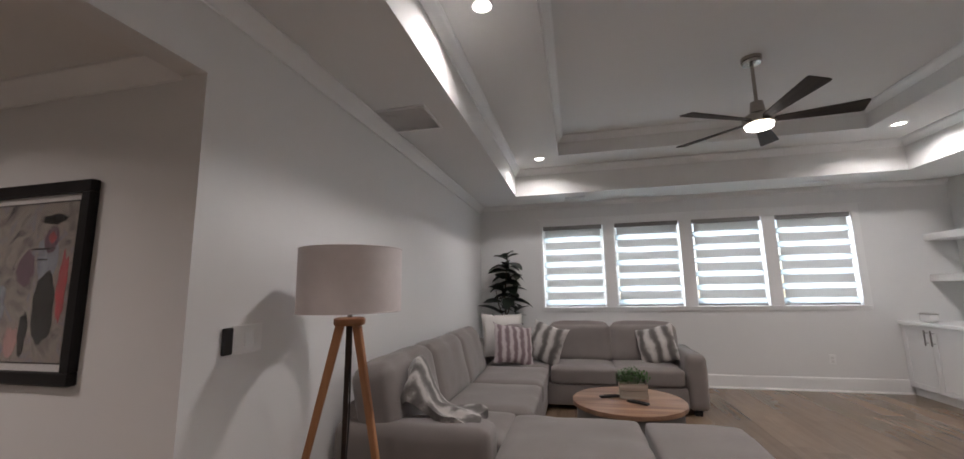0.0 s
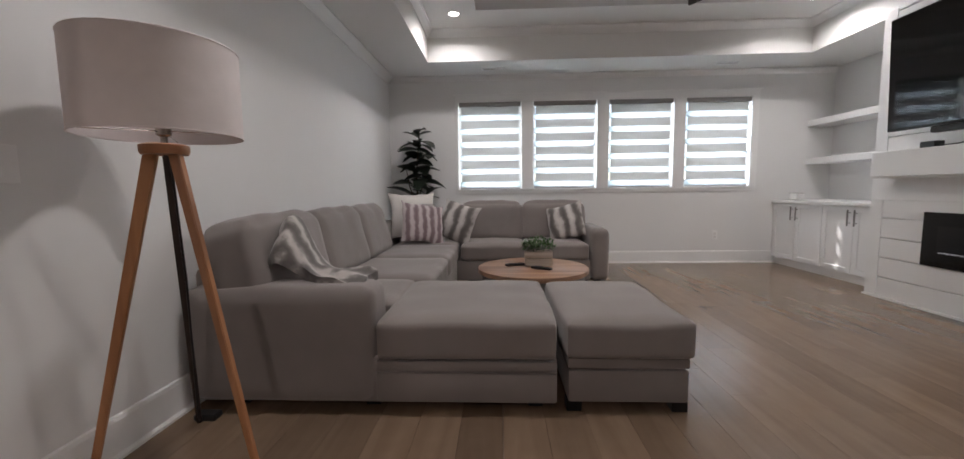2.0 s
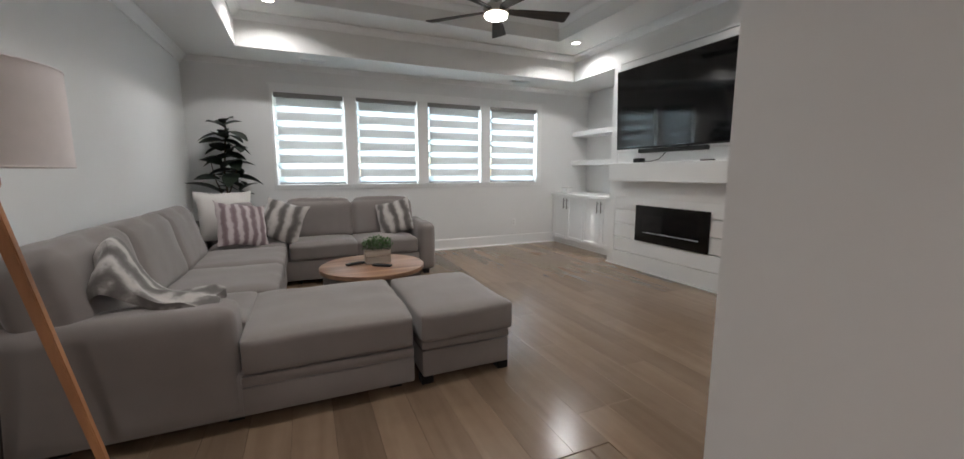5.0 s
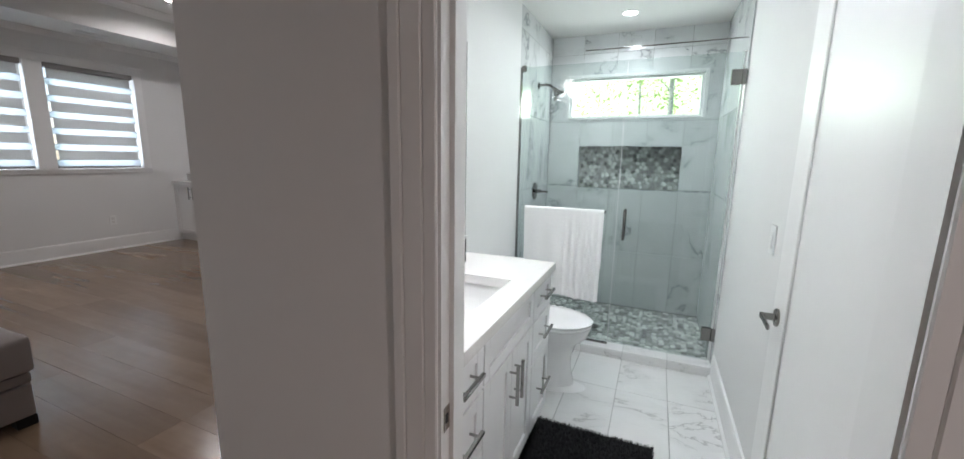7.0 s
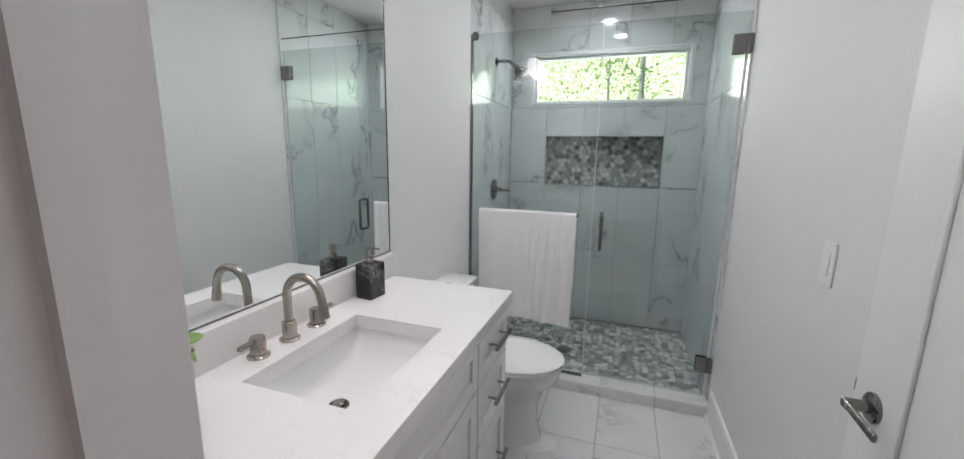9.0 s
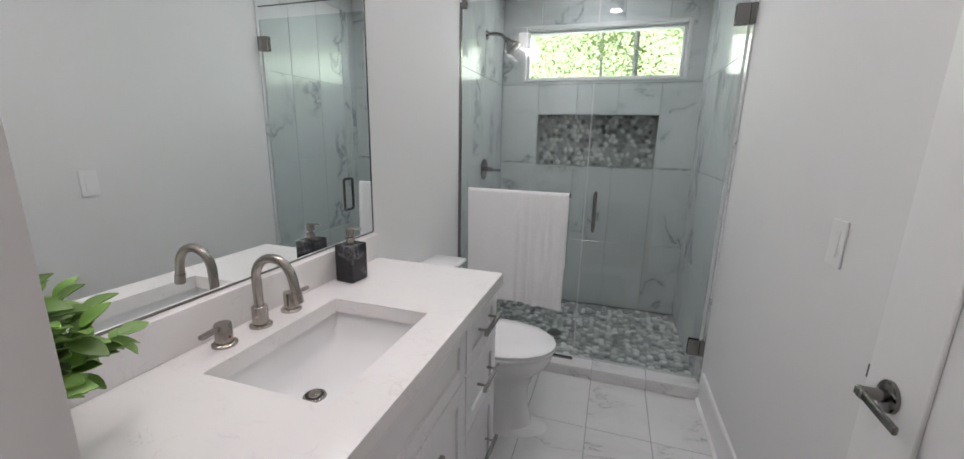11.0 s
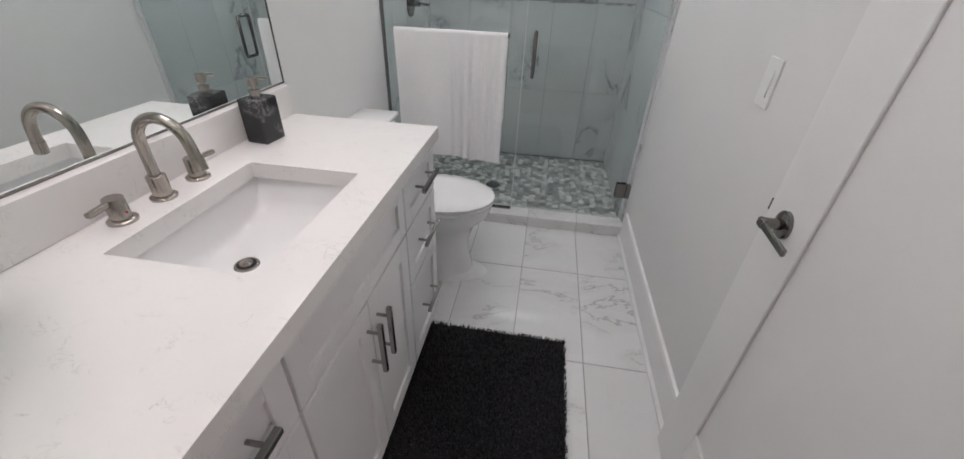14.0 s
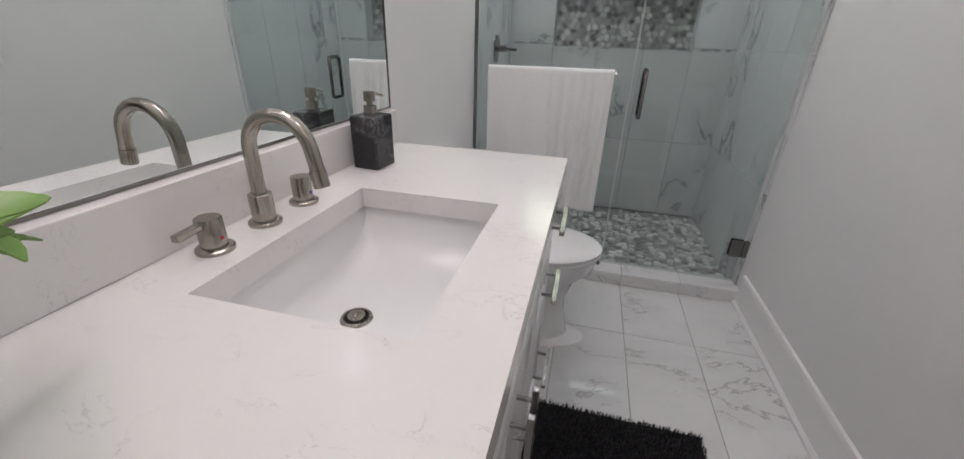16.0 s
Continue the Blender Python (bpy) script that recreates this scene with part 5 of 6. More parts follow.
part("collar", lathe([(0, 0.007), (0.0185, 0.007), (0.0185, 0.052), (0.016, 0.054), (0, 0.054)], 28), M["nickel"], fau, smooth=True)
R = 0.056
pts = [(0, 0, 0.05), (0, 0, 0.10), (0, 0, 0.125)] + [(0, -R + R * math.cos(a), 0.125 + R * math.sin(a)) for a in [math.pi * k / 14 for k in range(1, 14)]] + [(0, -2 * R - 0.002, 0.120), (0, -2 * R - 0.006, 0.098)]
part("spout", tube(pts, 0.0112, 18), M["nickel"], fau, smooth=True)
part("nozzle", tube([(0, -2 * R - 0.0045, 0.104), (0, -2 * R - 0.009, 0.078)], 0.0128, 18), M["nickel"], fau, smooth=True)

soap = thing("soap_dispenser", (2.562, 0.478, 0.9002), "black marbled soap dispenser with a nickel pump", "soap dispenser", turn=-6)
part("bottle", bxm(-0.039, 0.039, -0.034, 0.034, 0, 0.124, bevel=0.005, seg=3), M["marbleblack"], soap)
part("pump", lathe([(0, 0.1242), (0.015, 0.1242), (0.015, 0.144), (0.0075, 0.145), (0.0075, 0.153), (0.013, 0.154), (0.013, 0.175), (0, 0.175)], 22), M["nickel"], soap, smooth=True)
part("nozzle", tube([(0, 0, 0.167), (0.028, 0, 0.168), (0.052, 0, 0.161)], 0.0038, 10), M["nickel"], soap, smooth=True)

# plant on the vanity
vp = thing("vanity_plant", (1.722, 0.380, 0.9002), "small green leafy plant in a white pot on the vanity", "plant")
part("pot", lathe([(0, 0), (0.038, 0), (0.048, 0.07), (0.05, 0.075), (0.044, 0.075), (0.042, 0.066), (0, 0.066)], 28), M["pot"], vp, "white pot", True)
lm = leaf_mesh("leaf", 0.044, 0.026, M["leaf"], 0.25, 5)
bm = bmesh.new()
rng = random.Random(5)
for k in range(38):
    a, lean, hh = k * 2.4, rng.uniform(0.2, 1.0), rng.uniform(0.13, 0.245)
    tip = Vector((lean * 0.125 * math.cos(a), lean * 0.105 * math.sin(a), 0.06 + hh * (1.1 - 0.5 * lean)))
    mid = Vector((0.35 * tip.x, 0.35 * tip.y, 0.06 + 0.65 * (tip.z - 0.06)))
    tube([(0, 0, 0.06), mid, tip], 0.0013, 5, bm)
    for j in range(10):
        t = 0.3 + 0.7 * j / 9
        p = mid.lerp(tip, (t - 0.3) / 0.7)
        shared("leaf", lm, vp, pose(*p, 0, 0, math.degrees(a) + (70 if j % 2 else -70) * (1 - 0.6 * t) + rng.uniform(-25, 25)) @ pose(0, 0, 0, rng.uniform(-30, 30), rng.uniform(-50, 15), 0) @ Matrix.Scale(rng.uniform(0.75, 1.15), 4))
part("stem", bm, M["sprig"], vp)

mir = thing("wall_mirror", (XH1 + 0.05, YM - 0.0005, 1.004), "large frameless mirror above the vanity", "mirror")
part("mirror_glass", bxm(0, 2.813 - XH1 - 0.05, -0.006, 0, 0, 1.03), M["mirror"], mir)
part("edge_strip", boxes((0, 2.813 - XH1 - 0.05, -0.008, 0, -0.005, -0.0003), (2.8133 - XH1 - 0.05, 2.817 - XH1 - 0.05, -0.008, 0, -0.005, 1.03)), M["chrome"], mir, "dark metal edge")
vl = thing("vanity_light", (2.25, YM - 0.0005, 2.17), "nickel wall light with three lit shades over the mirror", "wall light")
part("backplate", bxm(-0.30, 0.30, -0.022, 0, -0.025, 0.025, bevel=0.004), M["nickel"], vl)
for x in VANLIGHT:
    part("shade", lathe([(0.045, -0.06), (0.05, 0.055), (0.046, 0.055), (0.041, -0.06)], 24), M["vanity_shade"], vl, "glowing frosted shade", True, pose(x - 2.25, -0.085, 0))

# toilet
wc = thing("toilet", (3.188, YM, 0), "white ceramic toilet with the lid closed", "toilet")
def loft(rings, n=36):
    """Skin over rounded outlines: each ring is (z, half width, front y, back y, squareness)."""
    bm = bmesh.new()
    out = []
    for z, w, yf, yb, sq in rings:
        cy, ry = (yf + yb) / 2, (yb - yf) / 2
        row = []
        for k in range(n):
            a = 2 * math.pi * k / n
            c, s = math.cos(a), math.sin(a)
            p = sq if s > 0 else 2.0
            row.append(bm.verts.new((w * math.copysign(abs(c) ** (2 / p), c), cy + ry * math.copysign(abs(s) ** (2 / p), s), z)))
        out.append(row)
    for a, b in zip(out, out[1:]):
        for k in range(n):
            bm.faces.new((a[k], a[(k + 1) % n], b[(k + 1) % n], b[k]))
    bm.faces.new(out[0][::-1])
    bm.faces.new(out[-1])
    return bm

part("bowl", loft([(0, 0.122, -0.685, -0.08, 5), (0.02, 0.121, -0.608, -0.08, 5), (0.12, 0.112, -0.585, -0.08, 5), (0.20, 0.112, -0.582, -0.08, 5), (0.29, 0.142, -0.612, -0.08, 4), (0.345, 0.172, -0.675, -0.08, 4), (0.395, 0.18, -0.69, -0.08, 4), (0.405, 0.178, -0.685, -0.08, 4)]), M["ceramic"], wc, smooth=True)
part("seat", loft([(0.407, 0.184, -0.695, -0.16, 3), (0.424, 0.186, -0.699, -0.16, 3), (0.427, 0.183, -0.695, -0.16, 3)]), M["ceramic"], wc, smooth=True)
part("lid", loft([(0.429, 0.184, -0.697, -0.165, 3), (0.446, 0.187, -0.702, -0.165, 3), (0.454, 0.176, -0.675, -0.17, 3), (0.458, 0.12, -0.56, -0.20, 3)]), M["ceramic"], wc, smooth=True)
part("tank", bxm(-0.19, 0.19, -0.185, -0.008, 0.405, 0.725, bevel=0.025, seg=4), M["ceramic"], wc, smooth=True)
part("tank_lid", bxm(-0.197, 0.197, -0.195, -0.004, 0.727, 0.757, bevel=0.013, seg=3), M["ceramic"], wc, smooth=True)
part("flush_button", lathe([(0, 0.7595), (0.018, 0.7595), (0.02, 0.7575)], 24), M["chrome"], wc, "chrome flush button", True, pose(0.0, -0.10, 0))

# bath mat with shag pile
rug = thing("bath_mat", (2.325, -0.225, 0), "black shag bath mat on the marble floor", "rug")
part("backing", bxm(-0.445, 0.445, -0.295, 0.295, 0.001, 0.010, bevel=0.004), M["shag"], rug)
verts, faces = [], []
rng = random.Random(9)
for k in range(27000):
    x, y = rng.uniform(-0.45, 0.45), rng.uniform(-0.30, 0.30)
    a, l = rng.uniform(0, 6.283), rng.uniform(0.011, 0.018)
    lean = rng.uniform(0.1, 0.75)
    dx, dy, w = l * lean * math.cos(a), l * lean * math.sin(a), 0.0022
    i = len(verts)
    verts += [(x - w * math.sin(a), y + w * math.cos(a), 0.008), (x + w * math.sin(a), y - w * math.cos(a), 0.008), (x + dx + 0.4 * w, y + dy, 0.010 + l * (1.1 - 0.5 * lean))]
    faces.append((i, i + 1, i + 2))
me = bpy.data.meshes.new("pile")
me.from_pydata(verts, [], faces)
me.materials.append(M["shag"])
pile = shared("pile", me, rug, Matrix())
tagged(pile, "deep black shag pile", kind="stuff")

# bathroom door, open against the side wall
door = tagged(thing("door_1", (XH1 + 0.028, -0.795, 0.012), "", "", turn=-3.0), "white two-panel door standing open with a lever handle", kind="structure")
DW, DH, DT = 0.775, 2.02, 0.030
part("leaf", bxm(0, DW, -DT, -0.008, 0, DH), M["trim"], door)
st = 0.165
part("panel_frame", boxes((0, st, -0.0079, 0, 0, DH), (DW - st, DW, -0.0079, 0, 0, DH), (st, DW - st, -0.0079, 0, 0, 0.29), (st, DW - st, -0.0079, 0, DH - st, DH), bevel=0.002), M["trim"], door)
hx, hz = DW - 0.082, 0.915
kn = part("lever_handle", lathe([(0, 0), (0.03, 0), (0.03, 0.006), (0.027, 0.009), (0.012, 0.010), (0.011, 0.045), (0, 0.045)], 28), M["chrome"], door, "dark nickel rose and spindle", True, pose(hx, 0.0003, hz, -90))
part("lever", boxes((-0.013, 0.010, 0.038, 0.050, -0.010, 0.010), (-0.115, -0.013, 0.040, 0.049, -0.0085, 0.0085), bevel=0.003), M["chrome"], kn, m=pose(0, 0, 0, 90))
part("latch", boxes((DW + 0.0002, DW + 0.0015, -0.030, -0.006, hz - 0.018, hz + 0.018), (DW + 0.0015, DW + 0.016, -0.026, -0.006, hz - 0.014, hz + 0.014)), M["black"], door, "dark latch plate")
for zz in (0.22, 1.02, 1.82):
    part("hinge", tube([(-0.006, 0.002, zz - 0.045), (-0.006, 0.002, zz + 0.045)], 0.006, 10), M["nickel"], door, smooth=True)

sw = switch((2.698, YR + 0.0005, 1.127), 180, 1, "white single rocker switch on the bathroom wall")

# shower: curb, glass, fittings
curb = structure("shower_curb", bxm(3.692, 3.812, YR + 0.001, YM - 0.0, 0, 0.060), M["grout"], "tiled shower curb")
structure("floor_shower", bxm(3.813, XS + 0.01, YR + 0.001, 0.599, -0.1, 0.012), M["grout"], "grouted shower floor")
encl = thing("shower_enclosure", (XG, 0, 0.0735), "frameless clear glass shower screen and hinged door", "shower enclosure")
GT = 2.017
g1 = part("fixed_panel", bxm(-0.004, 0.004, -0.184, YM + 0.0, 0, GT), M["glass"], encl, "clear fixed glass panel")
g2 = part("glass_door", bxm(-0.004, 0.004, YR + 0.03, -0.190, 0.012, GT), M["glass"], encl, "clear hinged glass door")
for g in (g1, g2):
    g.visible_shadow = False
part("wall_channel", bxm(-0.010, 0.010, YM - 0.012, YM - 0.0005, 0, GT), M["chrome"], encl)
part("bottom_channel", bxm(-0.010, 0.010, -0.184, YM - 0.0125, -0.0048, 0.006), M["chrome"], encl)
part("edge_seal", boxes((-0.003, 0.003, YR + 0.0165, YR + 0.0295, 0.012, GT), (-0.003, 0.003, -0.1895, -0.1845, 0.012, GT)), mat("clear_seal", (0.6, 0.62, 0.62), 0.4), encl)
for zz in (0.201, 1.870):
    part("hinge", boxes((-0.016, -0.0045, YR + 0.028, YR + 0.085, zz - 0.045, zz + 0.045), (0.0045, 0.016, YR + 0.028, YR + 0.085, zz - 0.045, zz + 0.045), (-0.016, 0.016, YR + 0.002, YR + 0.0275, zz - 0.045, zz + 0.045), bevel=0.002), M["chrome"], g2, "square nickel glass hinge")
for s in (-1, 1):
    hp = [(0.004 * s, -0.240, 0.806), (0.040 * s, -0.240, 0.808)] + [(0.046 * s, -0.240, 0.816), (0.046 * s, -0.240, 1.002), (0.040 * s, -0.240, 1.010), (0.004 * s, -0.240, 1.012)]
    part("pull_handle", tube(hp, 0.0085, 12), M["chrome"], g2, "nickel pull handle", True)
part("top_bar", tube([(0, -0.86, GT + 0.08), (0, 0.1, GT + 0.08)], 0.004, 8), M["chrome"], encl)
part("clip", bxm(-0.014, 0.014, YM - 0.04, YM - 0.013, GT - 0.03, GT + 0.012, bevel=0.002), M["chrome"], encl)

rail = thing("towel_bar", (XG - 0.060, 0.19, 1.068), "nickel towel bar fixed to the shower glass", "towel bar")
part("bar", tube([(0, -0.305, 0), (0, 0.29, 0)], 0.008, 12), M["chrome"], rail, smooth=True)
for y in (-0.295, 0.28):
    part("post", tube([(0, y, 0), (0.0555, y, 0)], 0.007, 10), M["chrome"], rail, smooth=True)
tow = bmesh.new()
nu, nv = 110, 72


def towel_point(u, s, skin):
    """A point of the folded towel: down the back, over the bar and down the front; skin 0 is the outer side."""
    y = -0.295 + 0.58 * u
    fold = 0.016 * sum(math.exp(-((u - c) / 0.02) ** 2) for c in (0.05, 0.13, 0.20, 0.29, 0.37, 0.46)) * (1 - 0.5 * max(0.0, 2 * (s - 0.4) - 0.4)) - 0.003 * (0.895 < s < 0.935) + 0.005 * math.sin(u * 23 + 0.6) + 0.006 * math.sin(u * 9 + 2) + 0.014 * math.exp(-((u - 0.28) / 0.025) ** 2)
    r = 0.0165 - 0.006 * skin
    if s < 0.30:
        t = 1 - s / 0.30
        return (r - 0.001, y, -0.42 * t)
    if s < 0.40:
        a = math.pi * (s - 0.30) / 0.10
        return (r * math.cos(a), y, r * math.sin(a))
    t = (s - 0.40) / 0.60
    sag = 0.012 * math.sin(u * 5 + 1) + 0.035 * math.exp(-((u - 0.98) / 0.25) ** 2)
    return (-r - fold * min(1, 2.5 * t) - 0.006 * t + 0.0, y - 0.008 * (u - 0.5) * t, -(0.645 + sag) * t)


skins = [[[tow.verts.new(towel_point(i / nu, j / nv, k)) for i in range(nu + 1)] for j in range(nv + 1)] for k in (0, 1)]
for k in (0, 1):
    for j in range(nv):
        for i in range(nu):
            q = (skins[k][j][i], skins[k][j][i + 1], skins[k][j + 1][i + 1], skins[k][j + 1][i])
            tow.faces.new(q if k else q[::-1])
for j in range(nv):
    for i in (0, nu):
        tow.faces.new((skins[0][j][i], skins[0][j + 1][i], skins[1][j + 1][i], skins[1][j][i]))
for j in (0, nv):
    for i in range(nu):
        tow.faces.new((skins[0][j][i], skins[0][j][i + 1], skins[1][j][i + 1], skins[1][j][i]))
bmesh.ops.recalc_face_normals(tow, faces=tow.faces[:])
towel = solid("bath_towel", tow, M["towel"], "white terry bath towel folded over the towel bar", "towel", smooth=True)
towel.location = (XG - 0.060, 0.19, 1.068)

arm = thing("shower_fixture", (4.34, 0.587, 2.06), "nickel shower head on a bent arm", "shower head")
part("flange", lathe([(0, 0), (0.03, 0), (0.026, 0.008), (0, 0.01)], 24), M["chrome"], arm, smooth=True, m=pose(0, 0, 0, 90))
part("arm", tube([(0, 0, 0), (0, -0.04, 0.005), (0, -0.10, -0.002), (0, -0.145, -0.04)], 0.0115, 12), M["chrome"], arm, smooth=True)
part("head", lathe([(0, 0.04), (0.015, 0.04), (0.026, 0.012), (0.056, -0.024), (0.062, -0.03), (0.06, -0.042), (0, -0.045)], 28), M["chrome"], arm, smooth=True, m=pose(0, -0.165, -0.066, -35))
val = thing("shower_valve", (4.34, 0.587, 1.143), "round nickel shower valve with a lever", "shower valve")
part("plate", lathe([(0, 0), (0.078, 0), (0.075, 0.006), (0.03, 0.012), (0, 0.012)], 36), M["chrome"], val, smooth=True, m=pose(0, 0, 0, 90))
part("stem", tube([(0, -0.012, 0), (0, -0.06, 0)], 0.018, 16), M["chrome"], val, smooth=True)
part("lever", tube([(0, -0.055, 0), (0, -0.10, -0.004), (0, -0.125, -0.004)], 0.008, 10), M["chrome"], val, smooth=True)
sd = thing("shower_drain", (4.165, -0.02, 0.0202), "round dark shower drain in the pebble floor", "drain")
part("grate", lathe([(0, 0), (0.05, 0), (0.052, 0.004), (0.045, 0.006), (0, 0.005)], 28), M["chrome"], sd, smooth=True)

# ---- garden seen through the bathroom window ----
structure("ground", bxm(XS + 0.3, 60, -40, 40, -1.6, -1.5), mat("lawn", (0.06, 0.12, 0.03), 0.9, vary=0.3, scale=2), "grassy ground outside")
structure("ground_north", bxm(-40, XS + 0.29, YW + 0.3, 60, -1.6, -1.5), mat("lawn_north", (0.06, 0.12, 0.03), 0.9, vary=0.3, scale=2), "grassy ground outside")
M["outleaf"] = mat("garden_leaf", (0.24, 0.38, 0.075), 0.6, vary=0.25, scale=0.8, island=0.5)
nt = M["outleaf"].node_tree
tl, mx = nt.nodes.new("ShaderNodeBsdfTranslucent"), nt.nodes.new("ShaderNodeMixShader")
tl.inputs[0].default_value = (0.55, 0.74, 0.26, 1)
mx.inputs[0].default_value = 0.68
nt.links.new(nt.nodes["Principled BSDF"].outputs[0], mx.inputs[1])
nt.links.new(tl.outputs[0], mx.inputs[2])
nt.links.new(mx.outputs[0], nt.nodes["Material Output"].inputs[0])
M["birch"] = mat("pale_bark", (0.74, 0.72, 0.68), 0.9, vary=0.3, scale=9, bump=0.5)


def tree(x, y, h, r, trunk_r, seed, leaves, low):
    rng = random.Random(seed)
    t = thing("tree", (x, y, -1.5), "leafy green garden tree with a pale trunk", "tree", "garden trees")
    part("trunk", tube([(0, 0, 0), (0.05, 0.03, h * 0.35), (-0.04, 0.08, h * 0.7), (0.02, 0.1, h)], trunk_r, 12, taper=trunk_r * 0.35), M["birch"], t, smooth=True)
    tips = []
    for k in range(11):
        a, z0 = k * 2.4, h * (low + (0.9 - low) * k / 11)
        L = r * rng.uniform(0.6, 1.0)
        tip = (L * math.cos(a), L * math.sin(a), z0 + L * 0.35)
        part("limb", tube([(0, 0.05, z0), (tip[0] * 0.5, tip[1] * 0.5, z0 + L * 0.25), tip], trunk_r * 0.16, 6, taper=0.004), M["birch"], t)
        tips.append(Vector(tip))
    vs, fs = [], []
    for k in range(leaves):
        c = tips[k % 11] * rng.uniform(0.35, 1.1)
        c.z = tips[k % 11].z + rng.gauss(0, r * 0.22)
        c += Vector((rng.gauss(0, r * 0.2), rng.gauss(0, r * 0.2), 0))
        d = Vector((rng.uniform(-1, 1), rng.uniform(-1, 1), rng.uniform(-0.7, 0.5))).normalized()
        s = d.cross(Vector((rng.uniform(-1, 1), rng.uniform(-1, 1), 1))).normalized()
        l, w = rng.uniform(0.06, 0.11), rng.uniform(0.022, 0.040)
        i = len(vs)
        vs += [c, c + d * l * 0.5 + s * w, c + d * l, c + d * l * 0.5 - s * w]
        fs.append((i, i + 1, i + 2, i + 3))
    me = bpy.data.meshes.new("crown")
    me.from_pydata(vs, [], fs)
    me.materials.append(M["outleaf"])
    tagged(shared("crown", me, t, Matrix()), kind="stuff")


tree(10.5, -0.62, 7.5, 1.3, 0.085, 1, 2600, 0.55)
tree(12.5, 1.9, 7.5, 2.4, 0.06, 2, 4500, 0.28)
tree(13.0, -3.2, 7.0, 2.4, 0.06, 3, 4500, 0.28)
tree(16.5, 0.3, 9.0, 3.2, 0.08, 4, 6000, 0.25)
# plain emissive sheet: the brightness of far sunlit foliage is put into its glow
structure("backdrop", bxm(32, 32.1, -40, 40, -1.5, 22), glow("glowing_far_backdrop", (0.74, 0.92, 0.50), 2.6), "glowing sheet standing in for sunlit distant woods")


# ---- pieces of the floors and walls ----
def plank(length, width=0.1868):
    return finish(bxm(-width / 2, width / 2, 0, length, -0.018, 0, bevel=0.0007, seg=1), "plank", M["floor"])


floor_ob, hall_ob, bath_ob = bpy.data.objects["floor"], bpy.data.objects["floor_hall"], bpy.data.objects["floor_bath"]
LENS = (0.75, 1.05, 1.35, 1.7, 2.1)
plank_me = {l: plank(l) for l in LENS}
rng = random.Random(21)


def lay(owner, x0, x1, y0, y1, z):
    x = x0 + 0.094
    while x < x1 - 0.02:
        y = y0
        while y < y1 - 0.01:
            l = rng.choice(LENS)
            if y + l > y1 - 0.3:
                l = y1 - y
                me = plank(l) if l > 0.01 else None
            else:
                me = plank_me[l]
            shared("plank", me, owner, pose(x, y, z))
            y += l + 0.0008
        x += 0.1875


for k in range(28):
    xk = 1.612 + (k - 13) * 0.1875
    lay(floor_ob, xk, xk + 0.1875, 1.311 if k < 13 else 0.79, YW, F)
lay(hall_ob, XL + 0.09, 1.47, -4.99, 1.225, 0)
lay(hall_ob, -3.59, XL + 0.08, -4.99, 1.16, 0)

def tile_mesh(w, h, t, axis, material, name="tile"):
    dims = {"Z": (-w / 2, w / 2, -h / 2, h / 2, 0, t), "X": (-t, 0, -w / 2, w / 2, -h / 2, h / 2), "Y": (-w / 2, w / 2, -t, 0, -h / 2, h / 2)}[axis]
    return finish(bxm(*dims, bevel=0.0012, seg=1), name, material)


cache = {}
def put_tile(owner, axis, a0, a1, b0, b1, at, t, material):
    """A tile filling a0..a1 by b0..b1 on a surface facing the axis."""
    w, h = round(a1 - a0, 4), round(b1 - b0, 4)
    if w < 0.004 or h < 0.004:
        return
    key = (axis, w, h, material.name)
    if key not in cache:
        cache[key] = tile_mesh(w, h, t, axis, material)
    ca, cb = (a0 + a1) / 2, (b0 + b1) / 2
    place = {"Z": (ca, cb, at), "X": (at, ca, cb), "Y": (ca, at, cb)}[axis]
    shared("tile", cache[key], owner, pose(*place))


# marble floor
ys = [YR, -0.598, -0.301, -0.004, 0.293, YM]
xs = [XH1 - 0.10, 2.09, 2.68, 3.265, 3.691]
for i in range(len(xs) - 1):
    for j in range(len(ys) - 1):
        put_tile(bath_ob, "Z", xs[i] + 0.0016, xs[i + 1] - 0.0016, ys[j] + 0.0016, ys[j + 1] - 0.0016, -0.006, 0.006, M["ftile"])
# curb
for j in range(len(ys) - 1):
    put_tile(curb, "X", ys[j] + 0.001, ys[j + 1] - 0.001, 0.001, 0.060, 3.6915, 0.008, M["ftile"])
    put_tile(curb, "Z", 3.684, 3.817, ys[j] + 0.001, ys[j + 1] - 0.001, 0.0605, 0.008, M["ftile"])
# shower walls
rows_z = [0.02, 0.565, 1.175, 1.785, 2.395, ZB]
cols_y = [YR + 0.002, -0.61, -0.31, -0.01, 0.29, 0.590]
shower_ob = bpy.data.objects["wall_shower"]


def minus(a0, a1, b0, b1, hole):
    """A rectangle less a hole, as rectangles."""
    h0, h1, v0, v1 = hole
    if h1 <= a0 or h0 >= a1 or v1 <= b0 or v0 >= b1:
        return [(a0, a1, b0, b1)]
    out = []
    if b0 < v0:
        out.append((a0, a1, b0, v0))
    if b1 > v1:
        out.append((a0, a1, v1, b1))
    lo, hi = max(b0, v0), min(b1, v1)
    if a0 < h0:
        out.append((a0, h0, lo, hi))
    if a1 > h1:
        out.append((h1, a1, lo, hi))
    return out


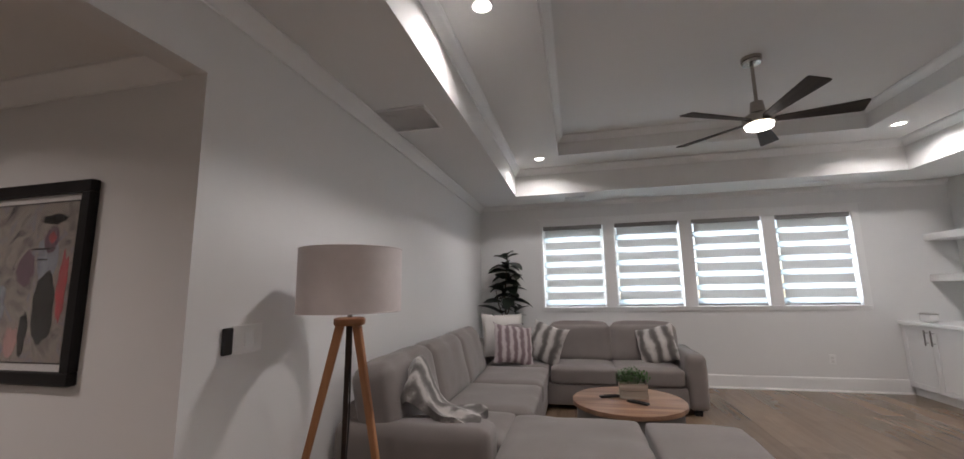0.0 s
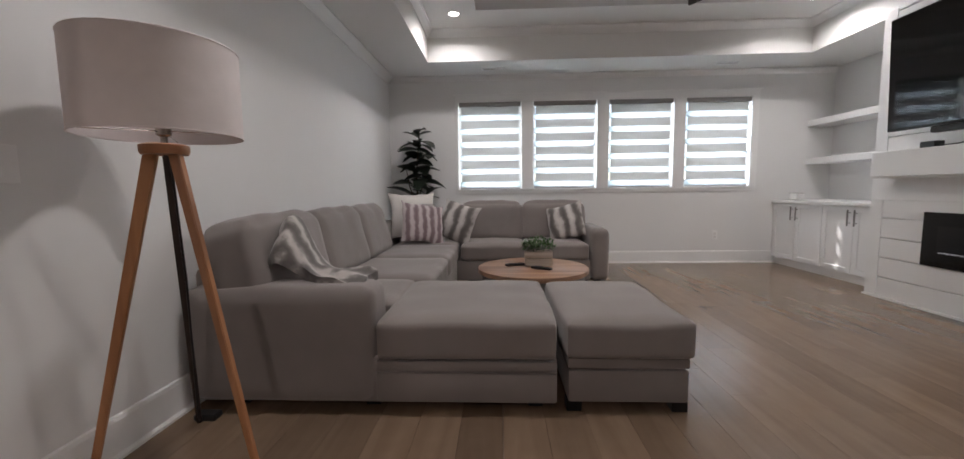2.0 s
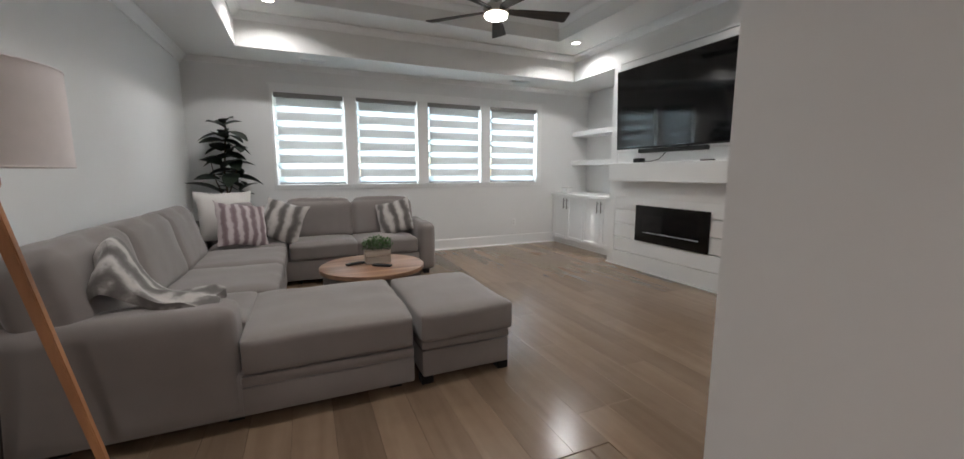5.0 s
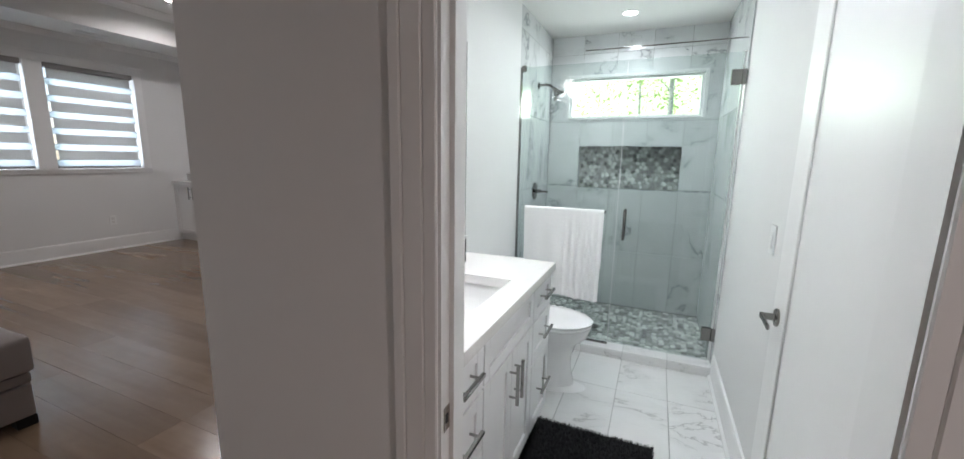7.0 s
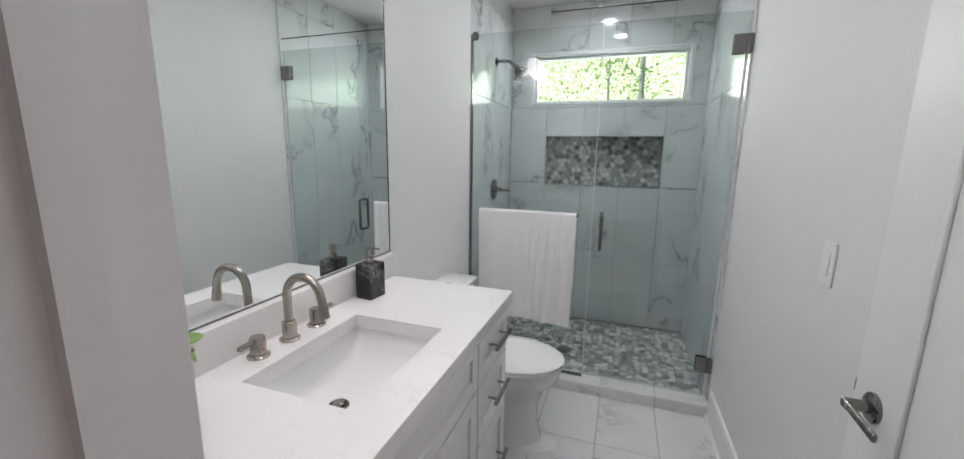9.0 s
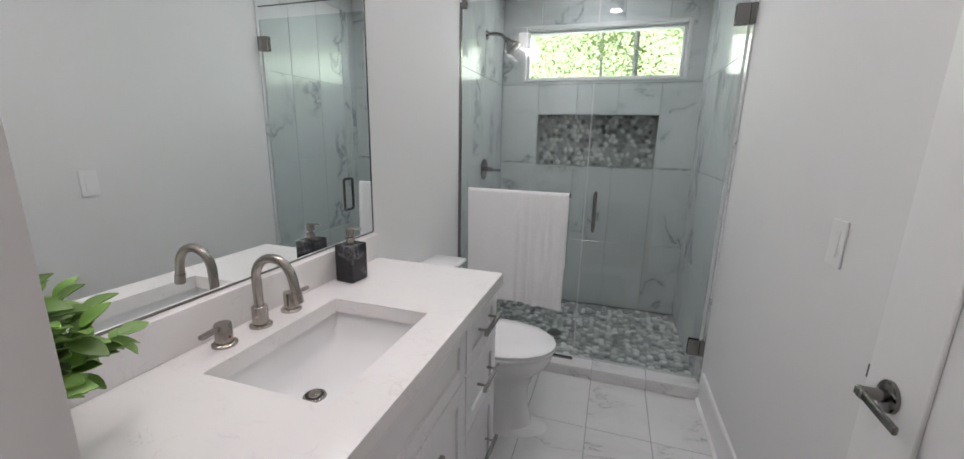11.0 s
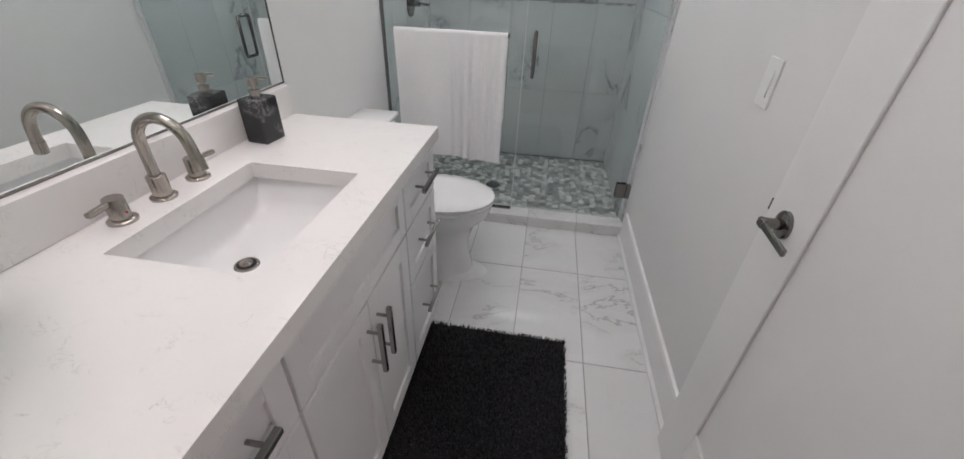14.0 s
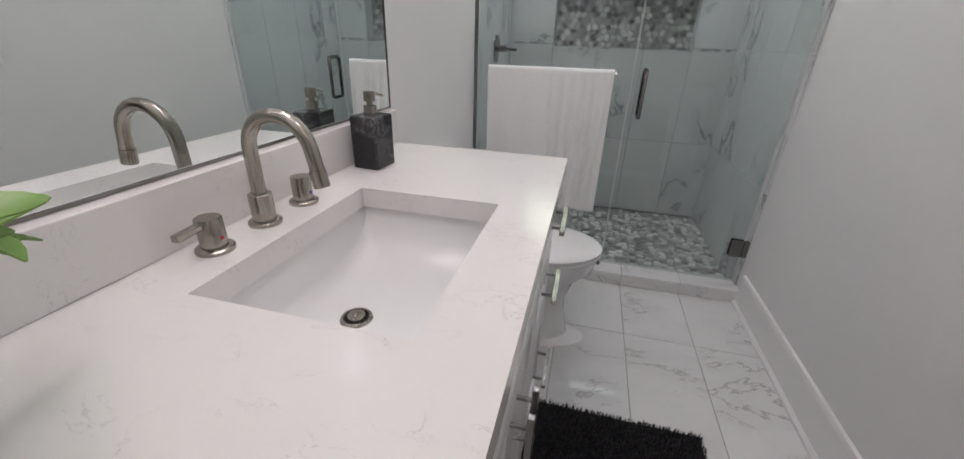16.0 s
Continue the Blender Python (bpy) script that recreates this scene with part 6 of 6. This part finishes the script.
for i in range(len(cols_y) - 1):
    for j in range(len(rows_z) - 1):
        cut = minus(cols_y[i] + 0.0016, cols_y[i + 1] - 0.0016, rows_z[j] + 0.0016, rows_z[j + 1] - 0.0016, (NY0, NY1, NZ0, NZ1))
        cut = [q for r in cut for q in minus(*r, (BWY0, BWY1, BWZ0, BWZ1))]
        for q in cut:
            put_tile(shower_ob, "X", *q, XS + 0.0115, 0.0115, M["tile"])
mw, sw_ob = bpy.data.objects["wall_mirror"], bpy.data.objects["wall_bath_side"]
cols_x = [3.747, 4.03, 4.33, 4.63, XS]
for i in range(len(cols_x) - 1):
    for j in range(len(rows_z) - 1):
        put_tile(mw, "Y", cols_x[i] + 0.001, cols_x[i + 1] - 0.001, rows_z[j] + 0.001, rows_z[j + 1] - 0.001, 0.5995, 0.0095, M["tile"])
        k = tile_mesh(round(cols_x[i + 1] - cols_x[i] - 0.002, 4), round(rows_z[j + 1] - rows_z[j] - 0.002, 4), 0.0095, "Y", M["tile"])
        shared("tile", k, sw_ob, pose((cols_x[i] + cols_x[i + 1]) / 2, YR + 0.010, (rows_z[j] + rows_z[j + 1]) / 2))
# niche lining
structure("trim_niche", boxes((XS - 0.004, XS + 0.10, NY0, NY0 + 0.008, NZ0, NZ1), (XS - 0.004, XS + 0.10, NY1 - 0.008, NY1, NZ0, NZ1), (XS - 0.004, XS + 0.10, NY0 + 0.008, NY1 - 0.008, NZ0, NZ0 + 0.008), (XS - 0.004, XS + 0.10, NY0 + 0.008, NY1 - 0.008, NZ1 - 0.008, NZ1)), M["tile"], "niche edge trim")


def pebble_outline(rng, rx, ry, n=9):
    return [(rx * math.cos(6.283 * k / n) * rng.uniform(0.88, 1.1), ry * math.sin(6.283 * k / n) * rng.uniform(0.88, 1.1)) for k in range(n)]


def pebble_geo(outline, t=0.009):
    n = len(outline)
    vs = [(x, y, 0) for x, y in outline] + [(x * 0.96, y * 0.96, t * 0.7) for x, y in outline] + [(x * 0.72, y * 0.72, t) for x, y in outline]
    fs = [(k, (k + 1) % n, n + (k + 1) % n, n + k) for k in range(n)] + [(n + k, n + (k + 1) % n, 2 * n + (k + 1) % n, 2 * n + k) for k in range(n)] + [tuple(range(2 * n, 3 * n))]
    return vs, fs


def scatter_points(rng, w, h, pitch):
    pts = []
    j = 0
    y = pitch * 0.45
    while y < h - pitch * 0.3:
        x = pitch * (0.45 if j % 2 == 0 else 0.95)
        while x < w - pitch * 0.3:
            pts.append((x + rng.uniform(-0.14, 0.14) * pitch, y + rng.uniform(-0.14, 0.14) * pitch))
            x += pitch
        y += pitch * 0.86
        j += 1
    return pts


rng = random.Random(33)
peb_me = []
for k in range(12):
    vs, fs = pebble_geo(pebble_outline(rng, rng.uniform(0.021, 0.030), rng.uniform(0.015, 0.021)), 0.008)
    me = bpy.data.meshes.new("pebble")
    me.from_pydata(vs, [], fs)
    me.materials.append(M["pebble"])
    for p in me.polygons:
        p.use_smooth = True
    peb_me.append(me)
sf = bpy.data.objects["floor_shower"]
pv, pf, count = [], [], 0
for x, y in sorted(scatter_points(rng, XS - 3.817, 0.588 - YR, 0.049)):
    a = rng.uniform(0, 360)
    if count < 300:
        shared("pebble", peb_me[count % 12], sf, pose(3.815 + x, YR + y, 0.012, 0, 0, a))
        count += 1
    else:
        vs, fs = pebble_geo(pebble_outline(rng, rng.uniform(0.021, 0.030), rng.uniform(0.015, 0.021)), 0.008)
        c, s, i = math.cos(radians(a)), math.sin(radians(a)), len(pv)
        pv += [(3.815 + x + c * u - s * v, YR + y + s * u + c * v, 0.012 + w) for u, v, w in vs]
        pf += [tuple(i + q for q in f) for f in fs]
me = bpy.data.meshes.new("pebbles")
me.from_pydata(pv, [], pf)
me.materials.append(M["pebbles"])
tagged(shared("pebbles", me, sf, Matrix()), "flat grey and white pebbles", kind="stuff")
pv, pf = [], []
for y, z in scatter_points(rng, NY1 - NY0 - 0.016, NZ1 - NZ0 - 0.016, 0.042):
    vs, fs = pebble_geo(pebble_outline(rng, rng.uniform(0.017, 0.026), rng.uniform(0.013, 0.020)), 0.008)
    a = rng.uniform(0, 6.283)
    c, s, i = math.cos(a), math.sin(a), len(pv)
    pv += [(XS + 0.1045 - w, NY0 + 0.008 + y + c * u - s * v, NZ0 + 0.008 + z + s * u + c * v) for u, v, w in vs]
    pf += [tuple(i + q for q in reversed(f)) for f in fs]
me = bpy.data.meshes.new("niche_pebbles")
me.from_pydata(pv, [], pf)
me.materials.append(M["niche_stone"])
tagged(shared("pebbles", me, shower_ob, Matrix()), "flat grey and white pebbles in the niche", kind="stuff")
